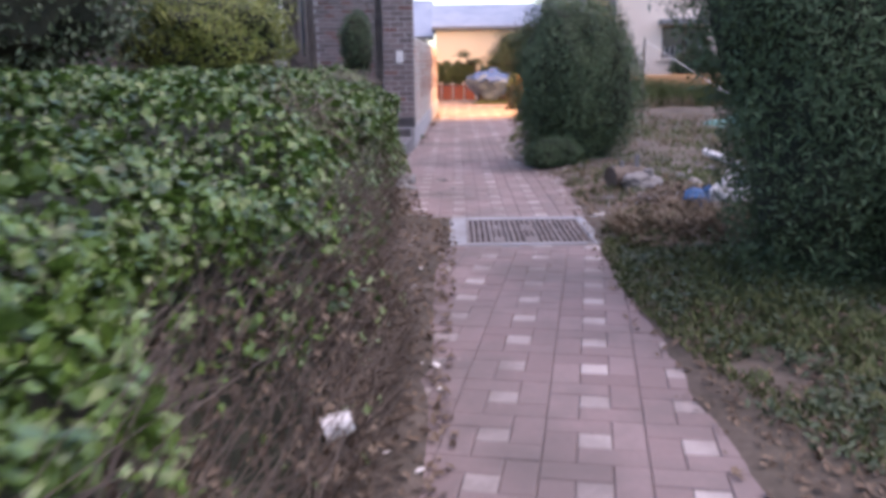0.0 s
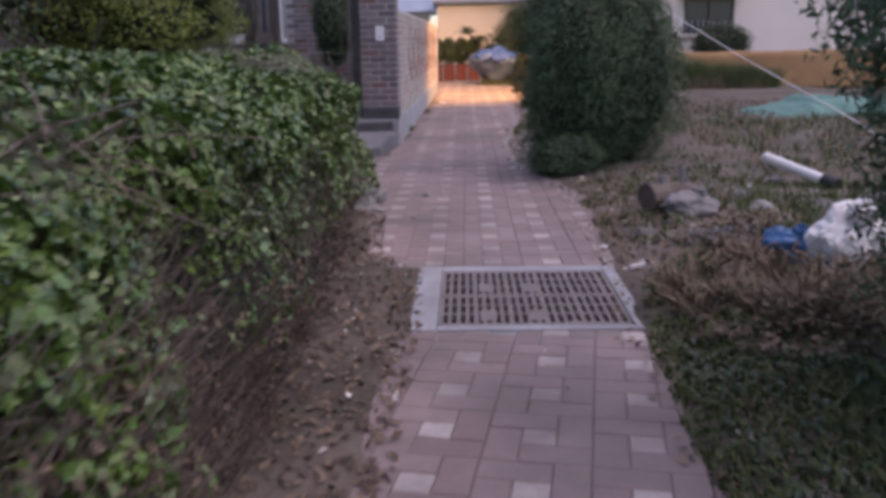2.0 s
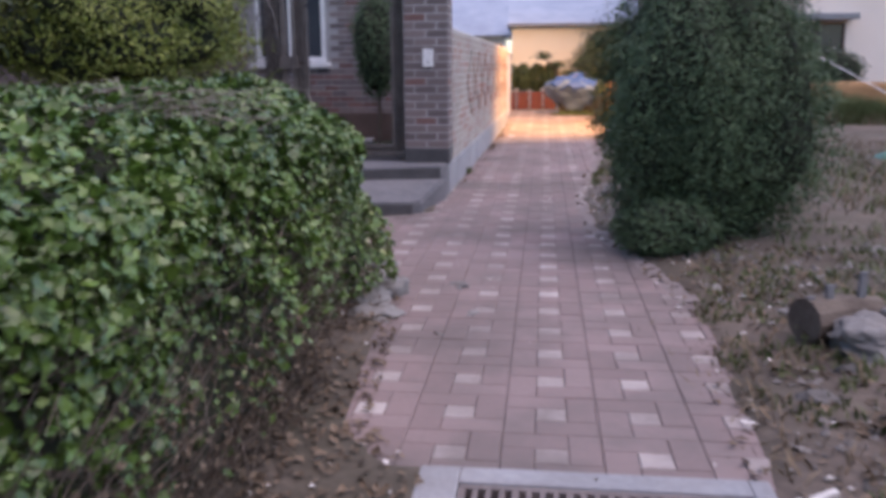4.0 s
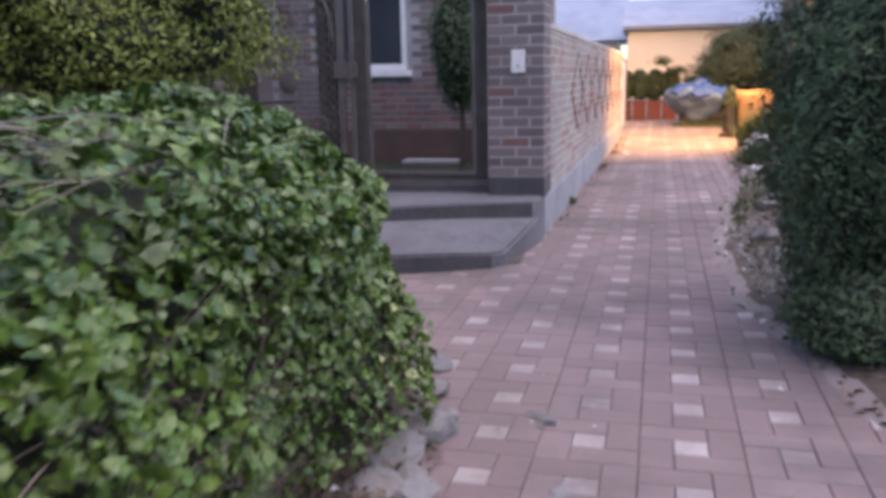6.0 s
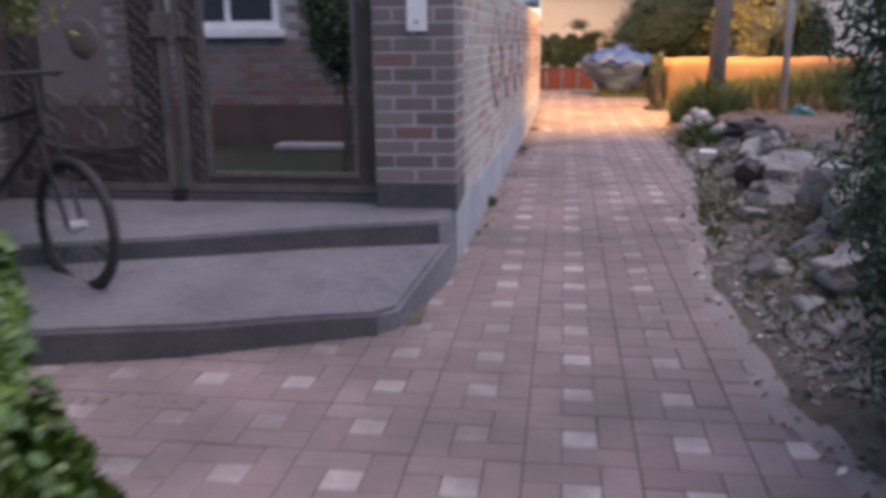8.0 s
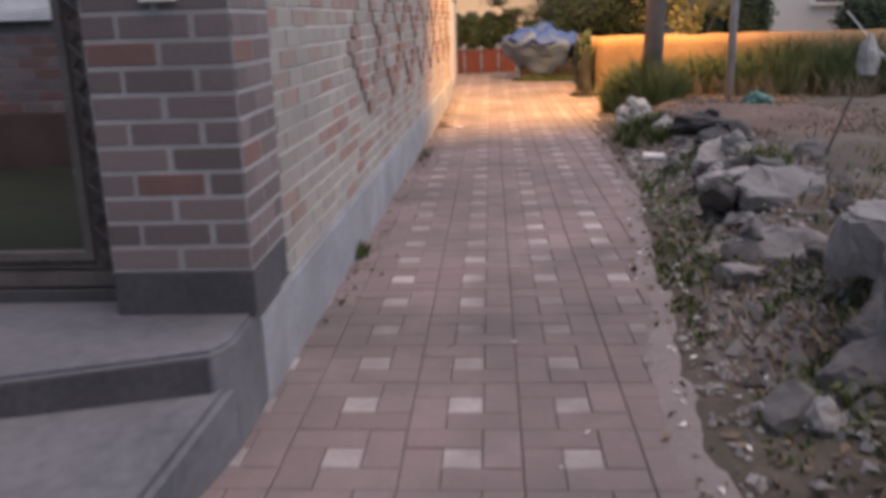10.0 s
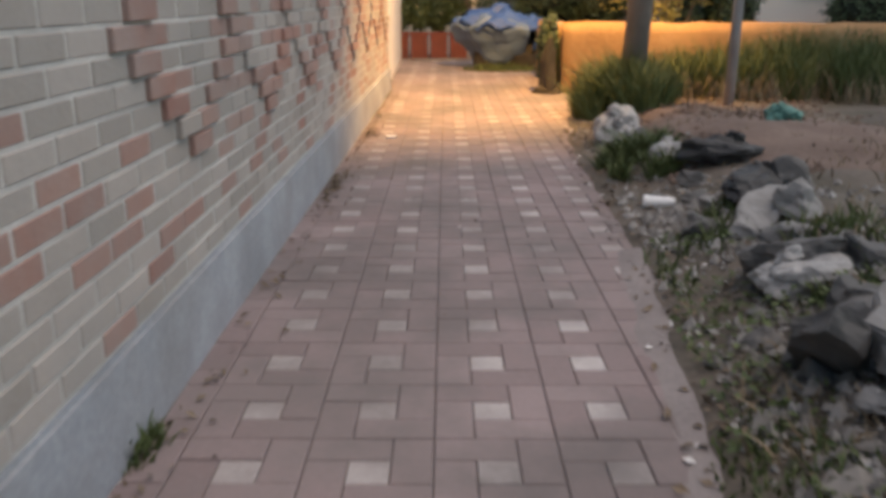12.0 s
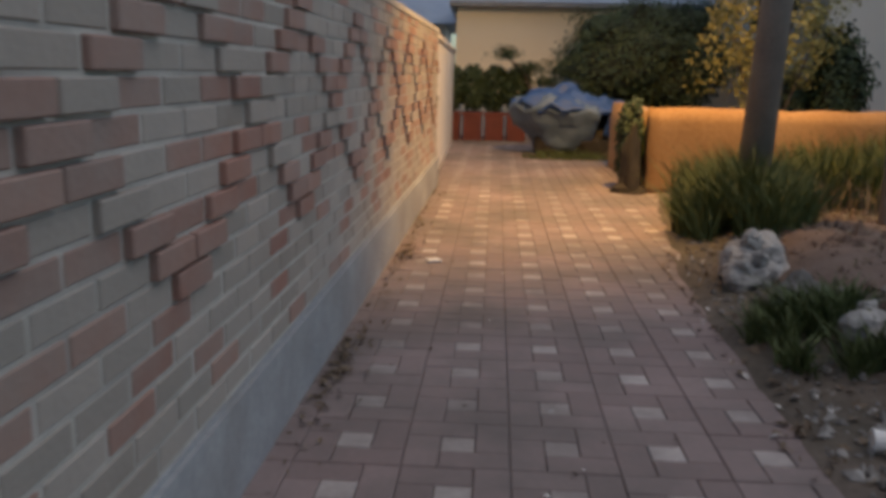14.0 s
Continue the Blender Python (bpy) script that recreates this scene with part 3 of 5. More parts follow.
# ---- yew-like bushes ----
def bush(name, at, rx, ry, h, n, material, label, seed, shape=NEEDLE, size=(0.03, 0.07), base=0.0, trunk=0.08, flat=2.4, rag=0.16, coremat=None, branches=0, fill=0.85):
    """A trunk, an inner mass coloured for deep shade and thousands of small sprays over an uneven outline."""
    t = thing(name, at, label, "bush")
    rng = np.random.default_rng(seed)
    u = rng.normal(size=(n, 3))
    u /= np.linalg.norm(u, axis=1, keepdims=True)
    sup = (np.abs(u) ** flat).sum(1) ** (-1 / flat)
    lumpy = np.array([1 + rag * noise.fractal(Vector(p * 1.6) + Vector((seed, 0, 0)), 1.0, 2.0, 3) for p in u])
    depth = 1 - 0.28 * rng.random(n) ** 2 + 0.05 * rng.normal(size=n)
    q = u * (sup * lumpy * depth)[:, None]
    c = np.stack([q[:, 0] * rx, q[:, 1] * ry, base + (q[:, 2] + 1) * (h - base) / 2], 1)
    c[:, 2] = np.maximum(c[:, 2], 0.01)
    nn = u + rng.normal(0, 0.6, (n, 3)) + (0, 0, 0.3)
    foliage("crown", c, nn, rng.uniform(*size, n), shape, material, t, seed=seed + 1)
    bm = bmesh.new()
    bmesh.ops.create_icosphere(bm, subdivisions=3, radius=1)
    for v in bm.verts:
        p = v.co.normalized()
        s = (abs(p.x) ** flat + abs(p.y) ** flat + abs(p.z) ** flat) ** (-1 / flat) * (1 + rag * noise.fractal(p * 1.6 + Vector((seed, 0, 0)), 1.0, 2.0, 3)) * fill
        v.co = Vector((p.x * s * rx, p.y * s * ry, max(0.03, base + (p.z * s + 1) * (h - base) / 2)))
    part("shade_core", bm, coremat or DEEP, t)
    b = bmesh.new()
    tube(b, [(0, 0, -0.05), (0.02, 0.01, base * 0.5 + 0.1), (0, 0, base + 0.3)], trunk, trunk * 0.7, 8)
    for k in range(branches):
        a = k * 2.4
        tube(b, [(0, 0, base * 0.6 + 0.1), (0.3 * rx * math.cos(a), 0.3 * ry * math.sin(a), base + 0.15), (0.7 * rx * math.cos(a), 0.7 * ry * math.sin(a), base + 0.4 * (h - base))], trunk * 0.5, trunk * 0.15, 6)
    part("trunk", b, BARK, t)
    return t


# Near-black colour that paints the shade inside the crowns.
DEEP = mat("deep_shade_core", (0.008, 0.013, 0.008), (0.03, 0.036, 0.02), 8, 0.95, bump=0.8, fine=30)
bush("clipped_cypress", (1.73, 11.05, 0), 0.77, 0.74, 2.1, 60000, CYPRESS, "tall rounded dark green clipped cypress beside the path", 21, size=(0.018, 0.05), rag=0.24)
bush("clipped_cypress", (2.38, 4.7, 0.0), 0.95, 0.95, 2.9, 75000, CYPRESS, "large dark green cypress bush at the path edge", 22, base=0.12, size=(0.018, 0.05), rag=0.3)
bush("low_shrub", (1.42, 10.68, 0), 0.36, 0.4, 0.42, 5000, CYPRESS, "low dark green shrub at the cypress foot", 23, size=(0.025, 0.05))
bush("topiary_tree", (-3.15, 11.7, 0), 1.05, 0.9, 2.3, 20000, LEAF_Y, "yellow-green clipped privet tree before the gate", 24, OVAL, (0.025, 0.06), base=1.15, trunk=0.07, branches=6, rag=0.4)
bush("garden_tree", (-5.6, 9.8, 0), 1.9, 1.6, 3.4, 9000, DARKLEAF, "dark leafy garden tree behind the hedge", 25, OVAL, (0.07, 0.13), base=0.9, trunk=0.11, branches=7, rag=0.4)
bush("garden_tree", (-5.2, 6.0, 0), 1.3, 1.6, 2.9, 7000, DARKLEAF, "dark leafy garden tree behind the hedge", 26, OVAL, (0.07, 0.13), base=0.8, trunk=0.1, branches=7, rag=0.4)

# ---- gate, pillars, front wall ----
CH = 0.081


def brick_mesh(name, l, d, h, material, bevel=0.004):
    me = bpy.data.meshes.new(name)
    bm = block(-l / 2, l / 2, -d / 2, d / 2, -h / 2, h / 2)
    if bevel:
        es = [e for e in bm.edges]
        bmesh.ops.bevel(bm, geom=es, offset=bevel, segments=1, affect="EDGES")
    bm.to_mesh(me)
    bm.free()
    me.materials.append(material)
    return me


def piece(name, me, parent, loc, rz=0.0):
    ob = bpy.data.objects.new(name, me)
    scene.collection.objects.link(ob)
    ob.parent = parent
    ob.location = loc
    ob.rotation_euler = (0, 0, radians(rz))
    return ob


PB = brick_mesh("pillar_brick", 0.218, 0.10, 0.069, BRICK_P)
PH = brick_mesh("pillar_half_brick", 0.104, 0.10, 0.069, BRICK_P)
PR = brick_mesh("pillar_red_brick", 0.218, 0.10, 0.069, BRICK_DR)


def pillar(x0, label):
    t = thing("gate_pillar", (x0, 13.40, 0.34), label, "pillar", "gate pillars")
    part("core", block(0.0, 0.46, 0.0, 0.46, 0, 2.2), MORTAR_D, t, "grey mortar")
    part("base", block(-0.004, 0.464, -0.004, 0.464, 0, 0.16, 0.01), CEMENT_D, t, "dark rendered base")
    part("cap", block(-0.04, 0.50, -0.04, 0.50, 2.2, 2.28, 0.02), CEMENT, t, "cement cap")
    for c in range(25):
        z = 0.16 + 0.041 + c * CH
        for side in range(4):
            if c % 2:
                spans = [(0.0, 0.104, PH), (0.114, 0.332, PB), (0.342, 0.46, PH)]
            else:
                spans = [(0.0, 0.225, PB), (0.235, 0.46, PB)]
            for a, b, me in spans:
                if me is PB and R.random() < 0.12:
                    me = PR
                m = (a + b) / 2
                loc = ((m, 0.047, z), (0.413, m, z), (m, 0.413, z), (0.047, m, z))[side]
                if side == 2:
                    continue
                piece("brick", me, t, loc, 90 if side in (1, 3) else 0)
    return t


pillar(-0.88, "square brown brick gate pillar with pale joints")
pillar(-3.75, "square brown brick gate pillar partly behind the tree")
plate = thing("intercom_plate", (-0.63, 13.385, 1.43), "pale plastic doorbell plate on the brick pillar", "doorbell")
part("housing", block(-0.055, 0.055, -0.012, 0.012, -0.09, 0.09, 0.006), WHITE, plate)
part("button", block(-0.012, 0.012, -0.018, -0.012, -0.05, -0.026, 0.002), STEEL, plate)

gate = thing("metal_gate", (0, 13.58, 0.345), "bronze ornamental double gate with a lattice leaf and open leaf", "gate")


def ring_bar(bm, cx, cz, r, rad, seg=18, y=0.0, a0=0.0, a1=2 * math.pi):
    tube(bm, [(cx + r * math.cos(a), y, cz + r * math.sin(a)) for a in np.linspace(a0, a1, seg)], rad, rad, 5)


def leaf_frame(x0, x1, name):
    bm = bmesh.new()
    for x in (x0, x1 - 0.05):
        box(bm, x, x + 0.05, -0.03, 0.03, 0.06, 2.15)
    box(bm, x0 + 0.05, x1 - 0.05, -0.03, 0.03, 0.06, 0.11)
    box(bm, x0 + 0.05, x1 - 0.05, -0.03, 0.03, 2.1, 2.15)
    return part(name, bm, BRONZE, gate)


right_leaf = leaf_frame(-2.11, -0.87, "right_leaf")
left_leaf = leaf_frame(-3.25, -2.17, "left_leaf")
for x0, x1 in ((-2.05, -1.97), (-1.01, -0.93)):
    for x in np.linspace(x0, x1, 7):
        part("upright_bar", tube(bmesh.new(), [(x, 0, 0.11), (x, 0, 2.1)], 0.0065, 0.0065, 6), BRONZE, right_leaf)
for z in (0.122, 0.138):
    part("cross_bar", tube(bmesh.new(), [(-1.96, 0, z), (-1.02, 0, z)], 0.007, 0.007, 6), BRONZE, right_leaf)
inner = bmesh.new()
box(inner, -1.965, -1.935, -0.02, 0.02, 0.15, 1.62)
box(inner, -1.045, -1.015, -0.02, 0.02, 0.15, 1.62)
box(inner, -1.935, -1.045, -0.02, 0.02, 0.15, 0.18)
tube(inner, [(-1.49 + 0.46 * math.cos(a), 0, 1.65 + 0.36 * math.sin(a)) for a in np.linspace(0, math.pi, 14)], 0.015, 0.015, 6)
part("arched_frame", inner, BRONZE, right_leaf)
for x in np.linspace(-3.19, -2.23, 29):
    edge = x < -3.05 or x > -2.40
    part("upright_bar", tube(bmesh.new(), [(x, 0.0, 0.11), (x, 0.0, 2.1)], 0.009 if edge else 0.006, None, 6), BRONZE, left_leaf)
scroll = bmesh.new()
for cx in (-2.95, -2.68, -2.41):
    for cz in (0.42, 0.58, 1.5, 1.75):
        curl = bmesh.new()
        ring_bar(curl, cx, cz, 0.075, 0.008, y=-0.012)
        ring_bar(curl, cx + 0.035, cz, 0.035, 0.007, y=-0.012)
        part("scroll", curl, BRONZE, left_leaf, "curled iron scroll")
tube(scroll, [(-2.68 + 0.42 * math.cos(a), -0.015, 1.3 + 0.6 * math.sin(a)) for a in np.linspace(0, math.pi, 18)], 0.014, None, 6)
part("arch_bar", scroll, BRONZE, left_leaf)
part("emblem", lump((0.10, 0.02, 0.13), 5, 0.15, 2, flat=False), BRONZE, left_leaf, "dark cast shield").location = (-2.68, -0.02, 0.98)
for x0, x1, z0, z1 in ((-3.19, -3.0, 0.11, 2.1), (-2.42, -2.225, 0.11, 2.1), (-3.0, -2.42, 0.11, 0.32)):
    part("mesh_panel", block(x0, x1, 0.012, 0.018, z0, z1), GATEBACK, left_leaf, "dark perforated backing")
for x0, x1, z0, z1 in ((-2.06, -1.966, 0.11, 2.1), (-1.014, -0.92, 0.11, 2.1), (-1.966, -1.014, 0.11, 0.148)):
    part("mesh_panel", block(x0, x1, 0.012, 0.018, z0, z1), GATEBACK, right_leaf, "dark perforated backing")
def lattice(x0, x1, z0, z1, parent, n):
    """Two crossing zigzag bars: a chain of diamonds."""
    bm = bmesh.new()
    for flip in (0, 1):
        tube(bm, [(x0 if (k + flip) % 2 else x1, -0.012 - 0.006 * flip, z0 + (z1 - z0) * k / n) for k in range(n + 1)], 0.006, None, 5)
    part("diamond_chain", bm, BRONZE, parent, "chain of iron diamonds")


for x0, x1 in ((-2.05, -1.975), (-1.005, -0.93)):
    lattice(x0, x1, 0.12, 2.09, right_leaf, 26)
for x0, x1 in ((-3.18, -3.08), (-2.40, -2.32), (-2.31, -2.24)):
    lattice(x0, x1, 0.12, 2.09, left_leaf, 24)
lattice(-2.98, -2.44, 0.12, 0.34, left_leaf, 3)
lock = bmesh.new()
box(lock, -2.25, -2.03, -0.055, -0.03, 0.98, 1.12, 0.008)
part("lock_box", lock, BRONZE, gate, "worn lock box")
part("handle", tube(bmesh.new(), [(-2.09, -0.075, 0.95), (-2.09, -0.075, 1.2)], 0.011, None, 8), BRONZE, gate)
part("bollard_stop", block(-2.18, -2.10, -0.08, 0.02, 0.0, 0.09, 0.01), BLACK, gate, "black ground stop")
part("threshold", block(-3.27, -0.89, -0.04, 0.04, 0.0, 0.05, 0.006), CEMENT_D, gate)

front = thing("wall_north", (0, 0, 0), "brown brick front wall beside the gate", "wall", kind="structure")
part("wall_core", block(-9.5, -3.76, 13.5, 13.72, 0, 2.0), BRICK_P, front)
part("coping", block(-9.5, -3.76, 13.45, 13.77, 2.0, 2.06, 0.01), CEMENT, front)

# ---- courtyard house behind the gate ----
yard = raw("courtyard", [(-7.5, 13.9, 0.27), (-0.72, 13.9, 0.27), (-0.65, 17.05, 0.27), (-7.5, 17.05, 0.27)], [(0, 1, 2, 3)], YARD)
tagged(yard, "short courtyard grass, green darkened to show it in shadow", "grass", kind="structure")
house = thing("brick_house", (0, 17.0, 0), "red-brown brick house with a white framed window", "house")
hw = bmesh.new()
box(hw, -4.4, -3.62, 0.012, 0.25, 0.0, 3.2)
part("side_bay", block(-7.5, -4.4, 0.0, 0.25, 0.0, 3.2), BRICK_P, house)
box(hw, -2.56, -0.72, 0.012, 0.25, 0.0, 3.2)
box(hw, -3.62, -2.56, 0.012, 0.25, 0.0, 1.42)
box(hw, -3.62, -2.56, 0.012, 0.25, 2.75, 3.2)
part("wall", hw, MORTAR_D, house)
part("plinth", block(-7.5, -0.73, -0.03, 0.008, 0.0, 0.68, 0.006), WOODB, house, "dark painted plinth")
part("roof", block(-7.8, -0.72, -0.35, 4.0, 3.2, 3.35, 0.03), ROOF, house, "blue-grey roof slab")
hwin = bmesh.new()
for b in ((-3.62, -3.55, 1.42, 2.75), (-2.63, -2.56, 1.42, 2.75), (-3.55, -2.63, 1.42, 1.50), (-3.55, -2.63, 2.67, 2.75), (-3.12, -3.07, 1.50, 2.67)):
    box(hwin, b[0], b[1], 0.02, 0.09, b[2], b[3])
hwo = part("window", hwin, WHITE, house, "white plastic window frame")
part("pane", block(-3.55, -2.63, 0.05, 0.06, 1.50, 2.67), GLASS, hwo)
part("sill", block(-3.70, -2.50, -0.06, 0.06, 1.34, 1.415, 0.008), WHITE, hwo)
HB = brick_mesh("house_brick", 0.215, 0.03, 0.067, BRICK_P, 0)
HBR = brick_mesh("house_red_brick", 0.215, 0.03, 0.067, BRICK_DR, 0)
for c in range(26):
    z = 0.72 + c * CH
    for k in range(15):
        x = -4.3 + 0.226 * k + (0.113 if c % 2 else 0)
        if -3.75 < x < -2.44 and 1.32 < z < 2.8 or x > -0.86:
            continue
        piece("brick", HBR if R.random() < 0.3 else HB, house, (x, 0.021, z))
slabw = thing("stone_slab", (-2.2, 16.75, 0.27), "pale stone slab on the courtyard grass", "slab")
part("top", block(-0.36, 0.36, -0.14, 0.14, 0, 0.05, 0.012), PLINTH, slabw)
bush("courtyard_shrub", (-1.45, 15.0, 0.27), 0.28, 0.28, 1.95, 3500, CYPRESS, "slim dark evergreen hanging over the courtyard", 31, base=0.75, trunk=0.03)

# ---- bicycle by the steps ----
bike = thing("bicycle", (-2.57, 12.36, 0.15), "black bicycle parked on the cement step", "bicycle", rz=-14)


def wheel(cx, cz, turn):
    w = bmesh.new()
    ca, sa = math.cos(radians(turn)), math.sin(radians(turn))
    rr, cy = 0.30, 0.0
    ringp = [(cx + rr * math.cos(a) * ca, rr * math.cos(a) * sa, cz + rr * math.sin(a)) for a in np.linspace(0, 2 * math.pi, 33)]
    wo = part("wheel", tube(bmesh.new(), [(cx - 0.04 * sa, 0.04 * ca, cz), (cx + 0.04 * sa, -0.04 * ca, cz)], 0.025, None, 10), STEEL, bike, "steel hub")
    tube(w, ringp, 0.025, None, 8)
    part("tyre", w, RUBBER, wo)
    rim = bmesh.new()
    tube(rim, [(cx + 0.27 * math.cos(a) * ca, 0.27 * math.cos(a) * sa, cz + 0.27 * math.sin(a)) for a in np.linspace(0, 2 * math.pi, 33)], 0.009, None, 6)
    part("rim", rim, BLACKBAG, wo)
    sp = bmesh.new()
    for k in range(18):
        a = k * math.pi / 9
        tube(sp, [(cx, 0, cz), (cx + 0.27 * math.cos(a) * ca, 0.27 * math.cos(a) * sa, cz + 0.27 * math.sin(a))], 0.0015, None, 3)
    part("spokes", sp, STEEL, wo)


wheel(0.52, 0.325, -15)
wheel(-0.5, 0.325, 0)
fr = bmesh.new()
for p, q in (((0.40, 0, 0.78), (-0.12, 0, 0.30)), ((0.38, 0, 0.86), (-0.22, 0, 0.72)), ((-0.12, 0, 0.30), (-0.26, 0, 0.86)), ((-0.12, 0.05, 0.30), (-0.5, 0.05, 0.325)), ((-0.22, 0.05, 0.74), (-0.5, 0.05, 0.325)), ((-0.12, -0.05, 0.30), (-0.5, -0.05, 0.325)), ((-0.22, -0.05, 0.74), (-0.5, -0.05, 0.325))):
    tube(fr, [p, q], 0.016, None, 8)
part("frame", fr, BLACKBAG, bike)
fk = bmesh.new()
tube(fk, [(0.36, 0, 0.98), (0.41, 0, 0.74)], 0.016, None, 8)
for s in (-0.05, 0.05):
    tube(fk, [(0.41, s, 0.74), (0.52, s * 0.9, 0.325)], 0.011, None, 6)
part("fork", fk, BLACKBAG, bike)
part("handlebar", tube(bmesh.new(), [(0.22, 0.28, 1.0), (0.38, 0.16, 1.02), (0.38, -0.12, 1.02), (0.28, -0.30, 1.0)], 0.012, None, 8), BLACKBAG, bike)
part("saddle", lump((0.14, 0.07, 0.04), 9, 0.1, 2), RUBBER, bike).location = (-0.27, 0, 0.86)

# ---- far end of the lane ----
pale = thing("wall_end", (0, 0, 0), "pale plastered wall beyond the brick wall", "wall", kind="structure")
part("wall_core", block(-0.34, -0.14, 25.16, 32.4, -0.05, 1.66), PLASTER, pale)
part("coping", block(-0.36, -0.11, 25.14, 32.4, 1.66, 1.72, 0.01), PLASTER, pale)

farh = thing("cream_house", (0, 33.6, 0), "low cream house with blue-grey metal roof", "house")
part("wall", block(-0.16, 6.2, 0, 5, -0.05, 2.62), YELLOW, farh)
part("fascia", block(-0.3, 6.4, -0.32, 5.2, 2.62, 2.72, 0.01), FASCIA, farh)
rf = bmesh.new()
vs = [rf.verts.new(p) for p in ((-0.3, -0.32, 2.724), (6.4, -0.32, 2.724), (6.4, 2.4, 3.7), (-0.3, 2.4, 3.7), (-0.3, 5.2, 2.724), (6.4, 5.2, 2.724))]
for f in ((0, 1, 2, 3), (3, 2, 5, 4), (0, 3, 4), (1, 5, 2), (0, 4, 5, 1)):
    rf.faces.new([vs[i] for i in f])
part("roof", rf, ROOF, farh)
low = thing("grey_house", (0, 38, 0), "long low house with blue-grey roof far behind", "house")
part("wall", block(-9, -0.6, 0, 5, -0.05, 2.5), PLASTER, low)
rf = bmesh.new()
vs = [rf.verts.new(p) for p in ((-9.3, -0.5, 2.5), (-0.3, -0.5, 2.5), (-0.3, 2.4, 4.2), (-9.3, 2.4, 4.2), (-9.3, 5.2, 2.5), (-0.3, 5.2, 2.5))]
for f in ((0, 1, 2, 3), (3, 2, 5, 4), (0, 3, 4), (1, 5, 2), (0, 4, 5, 1)):
    rf.faces.new([vs[i] for i in f])
part("roof", rf, ROOF, low)
unit = thing("air_unit", (-0.75, 33.3, 1.75), "dark outdoor unit above the wall top", "machine")
part("case", block(-0.3, 0.3, -0.2, 0.2, -1.78, 0.35, 0.02), FASCIA, unit)

big = thing("warm_white_house", (0, 30.2, 0), "large warm white plastered house with barred windows", "house")
WINS = ((7.75, 9.35, 1.42, 2.5), (12.9, 14.4, 2.05, 3.2))
xs = [5.6, 7.75, 9.35, 12.9, 14.4, 22]
for i in range(5):
    if i in (1, 3):
        z0, z1 = WINS[i // 2][2:]
        part("wall", block(xs[i], xs[i + 1], 0, 0.3, -0.05, z0), PINK, big)
        part("wall", block(xs[i], xs[i + 1], 0, 0.3, z1, 5.5), PINK, big)
    else:
        part("wall", block(xs[i], xs[i + 1], 0, 0.3, -0.05, 5.5), PINK, big)
part("side_wall", block(5.6, 5.9, 0.3, 7, -0.05, 5.5), PINK, big)
# Grey upright strip set just before the wall at the left corner.
part("corner_strip", block(5.55, 6.1, -0.12, -0.004, -0.05, 5.5, 0.01), FASCIA, big, "grey upright strip at the house corner")
part("roof", block(5.3, 22.3, -0.5, 7.2, 5.5, 5.75, 0.04), FASCIA, big)
for x0, x1, z0, z1 in WINS:
    wf = bmesh.new()
    for b in ((x0, x0 + 0.07, z0, z1), (x1 - 0.07, x1, z0, z1), (x0 + 0.07, x1 - 0.07, z0, z0 + 0.07), (x0 + 0.07, x1 - 0.07, z1 - 0.07, z1), ((x0 + x1) / 2 - 0.03, (x0 + x1) / 2 + 0.03, z0 + 0.07, z1 - 0.07)):
        box(wf, b[0], b[1], 0.03, 0.1, b[2], b[3])
    wo = part("window", wf, WOODB, big, "dark brown window frame")
    part("pane", block(x0 + 0.07, x1 - 0.07, 0.06, 0.07, z0 + 0.07, z1 - 0.07), GLASS, wo)
    part("sill", block(x0 - 0.12, x1 + 0.12, -0.12, 0.05, z0 - 0.09, z0 - 0.004, 0.01), PINK, wo)
    for k in range(9):
        x = x0 + 0.1 + (x1 - x0 - 0.2) * k / 8
        part("window_bar", tube(bmesh.new(), [(x, -0.03, z0 - 0.002), (x, -0.03, z0 + 0.4)], 0.01, None, 5), WHITE, wo)
part("awning", block(7.6, 9.5, -0.6, 0.0, 2.55, 2.72, 0.02), FASCIA, big, "grey window canopy")

# ---- ochre wall ----
ochre = thing("wall_east", (0, 0, 0), "rough ochre rendered garden wall lit orange", "wall", kind="structure")
def rough_wall(x0, x1, y0, y1, z1, step=0.12):
    """Rendered wall with an uneven rounded top and lumpy face."""
    bm = block(x0, x1, y0, y1, -0.05, z1)
    for axis, lo, hi in ((0, x0, x1), (1, y0, y1), (2, -0.05, z1)):
        no = Vector([1.0 if k == axis else 0.0 for k in range(3)])
        for k in range(1, int((hi - lo) / step)):
            bmesh.ops.bisect_plane(bm, geom=bm.verts[:] + bm.edges[:] + bm.faces[:], plane_co=no * (lo + k * step), plane_no=no)
    cy, cx = (y0 + y1) / 2, (x0 + x1) / 2
    for v in bm.verts:
        p = v.co.copy()
        if p.z > z1 - 0.01:
            v.co.z += 0.03 * nz(p.x, p.y, 3, 0.9) + 0.02 * nz(p.x, p.y, 5, 3)
            if y1 - y0 < 1:
                v.co.y += (cy - p.y) * 0.18
            else:
                v.co.x += (cx - p.x) * 0.18
        v.co.x += 0.02 * nz(p.x, p.y, p.z, 2.3)
        v.co.y += 0.022 * nz(p.x, p.y, p.z + 7, 2.0)
    return bm


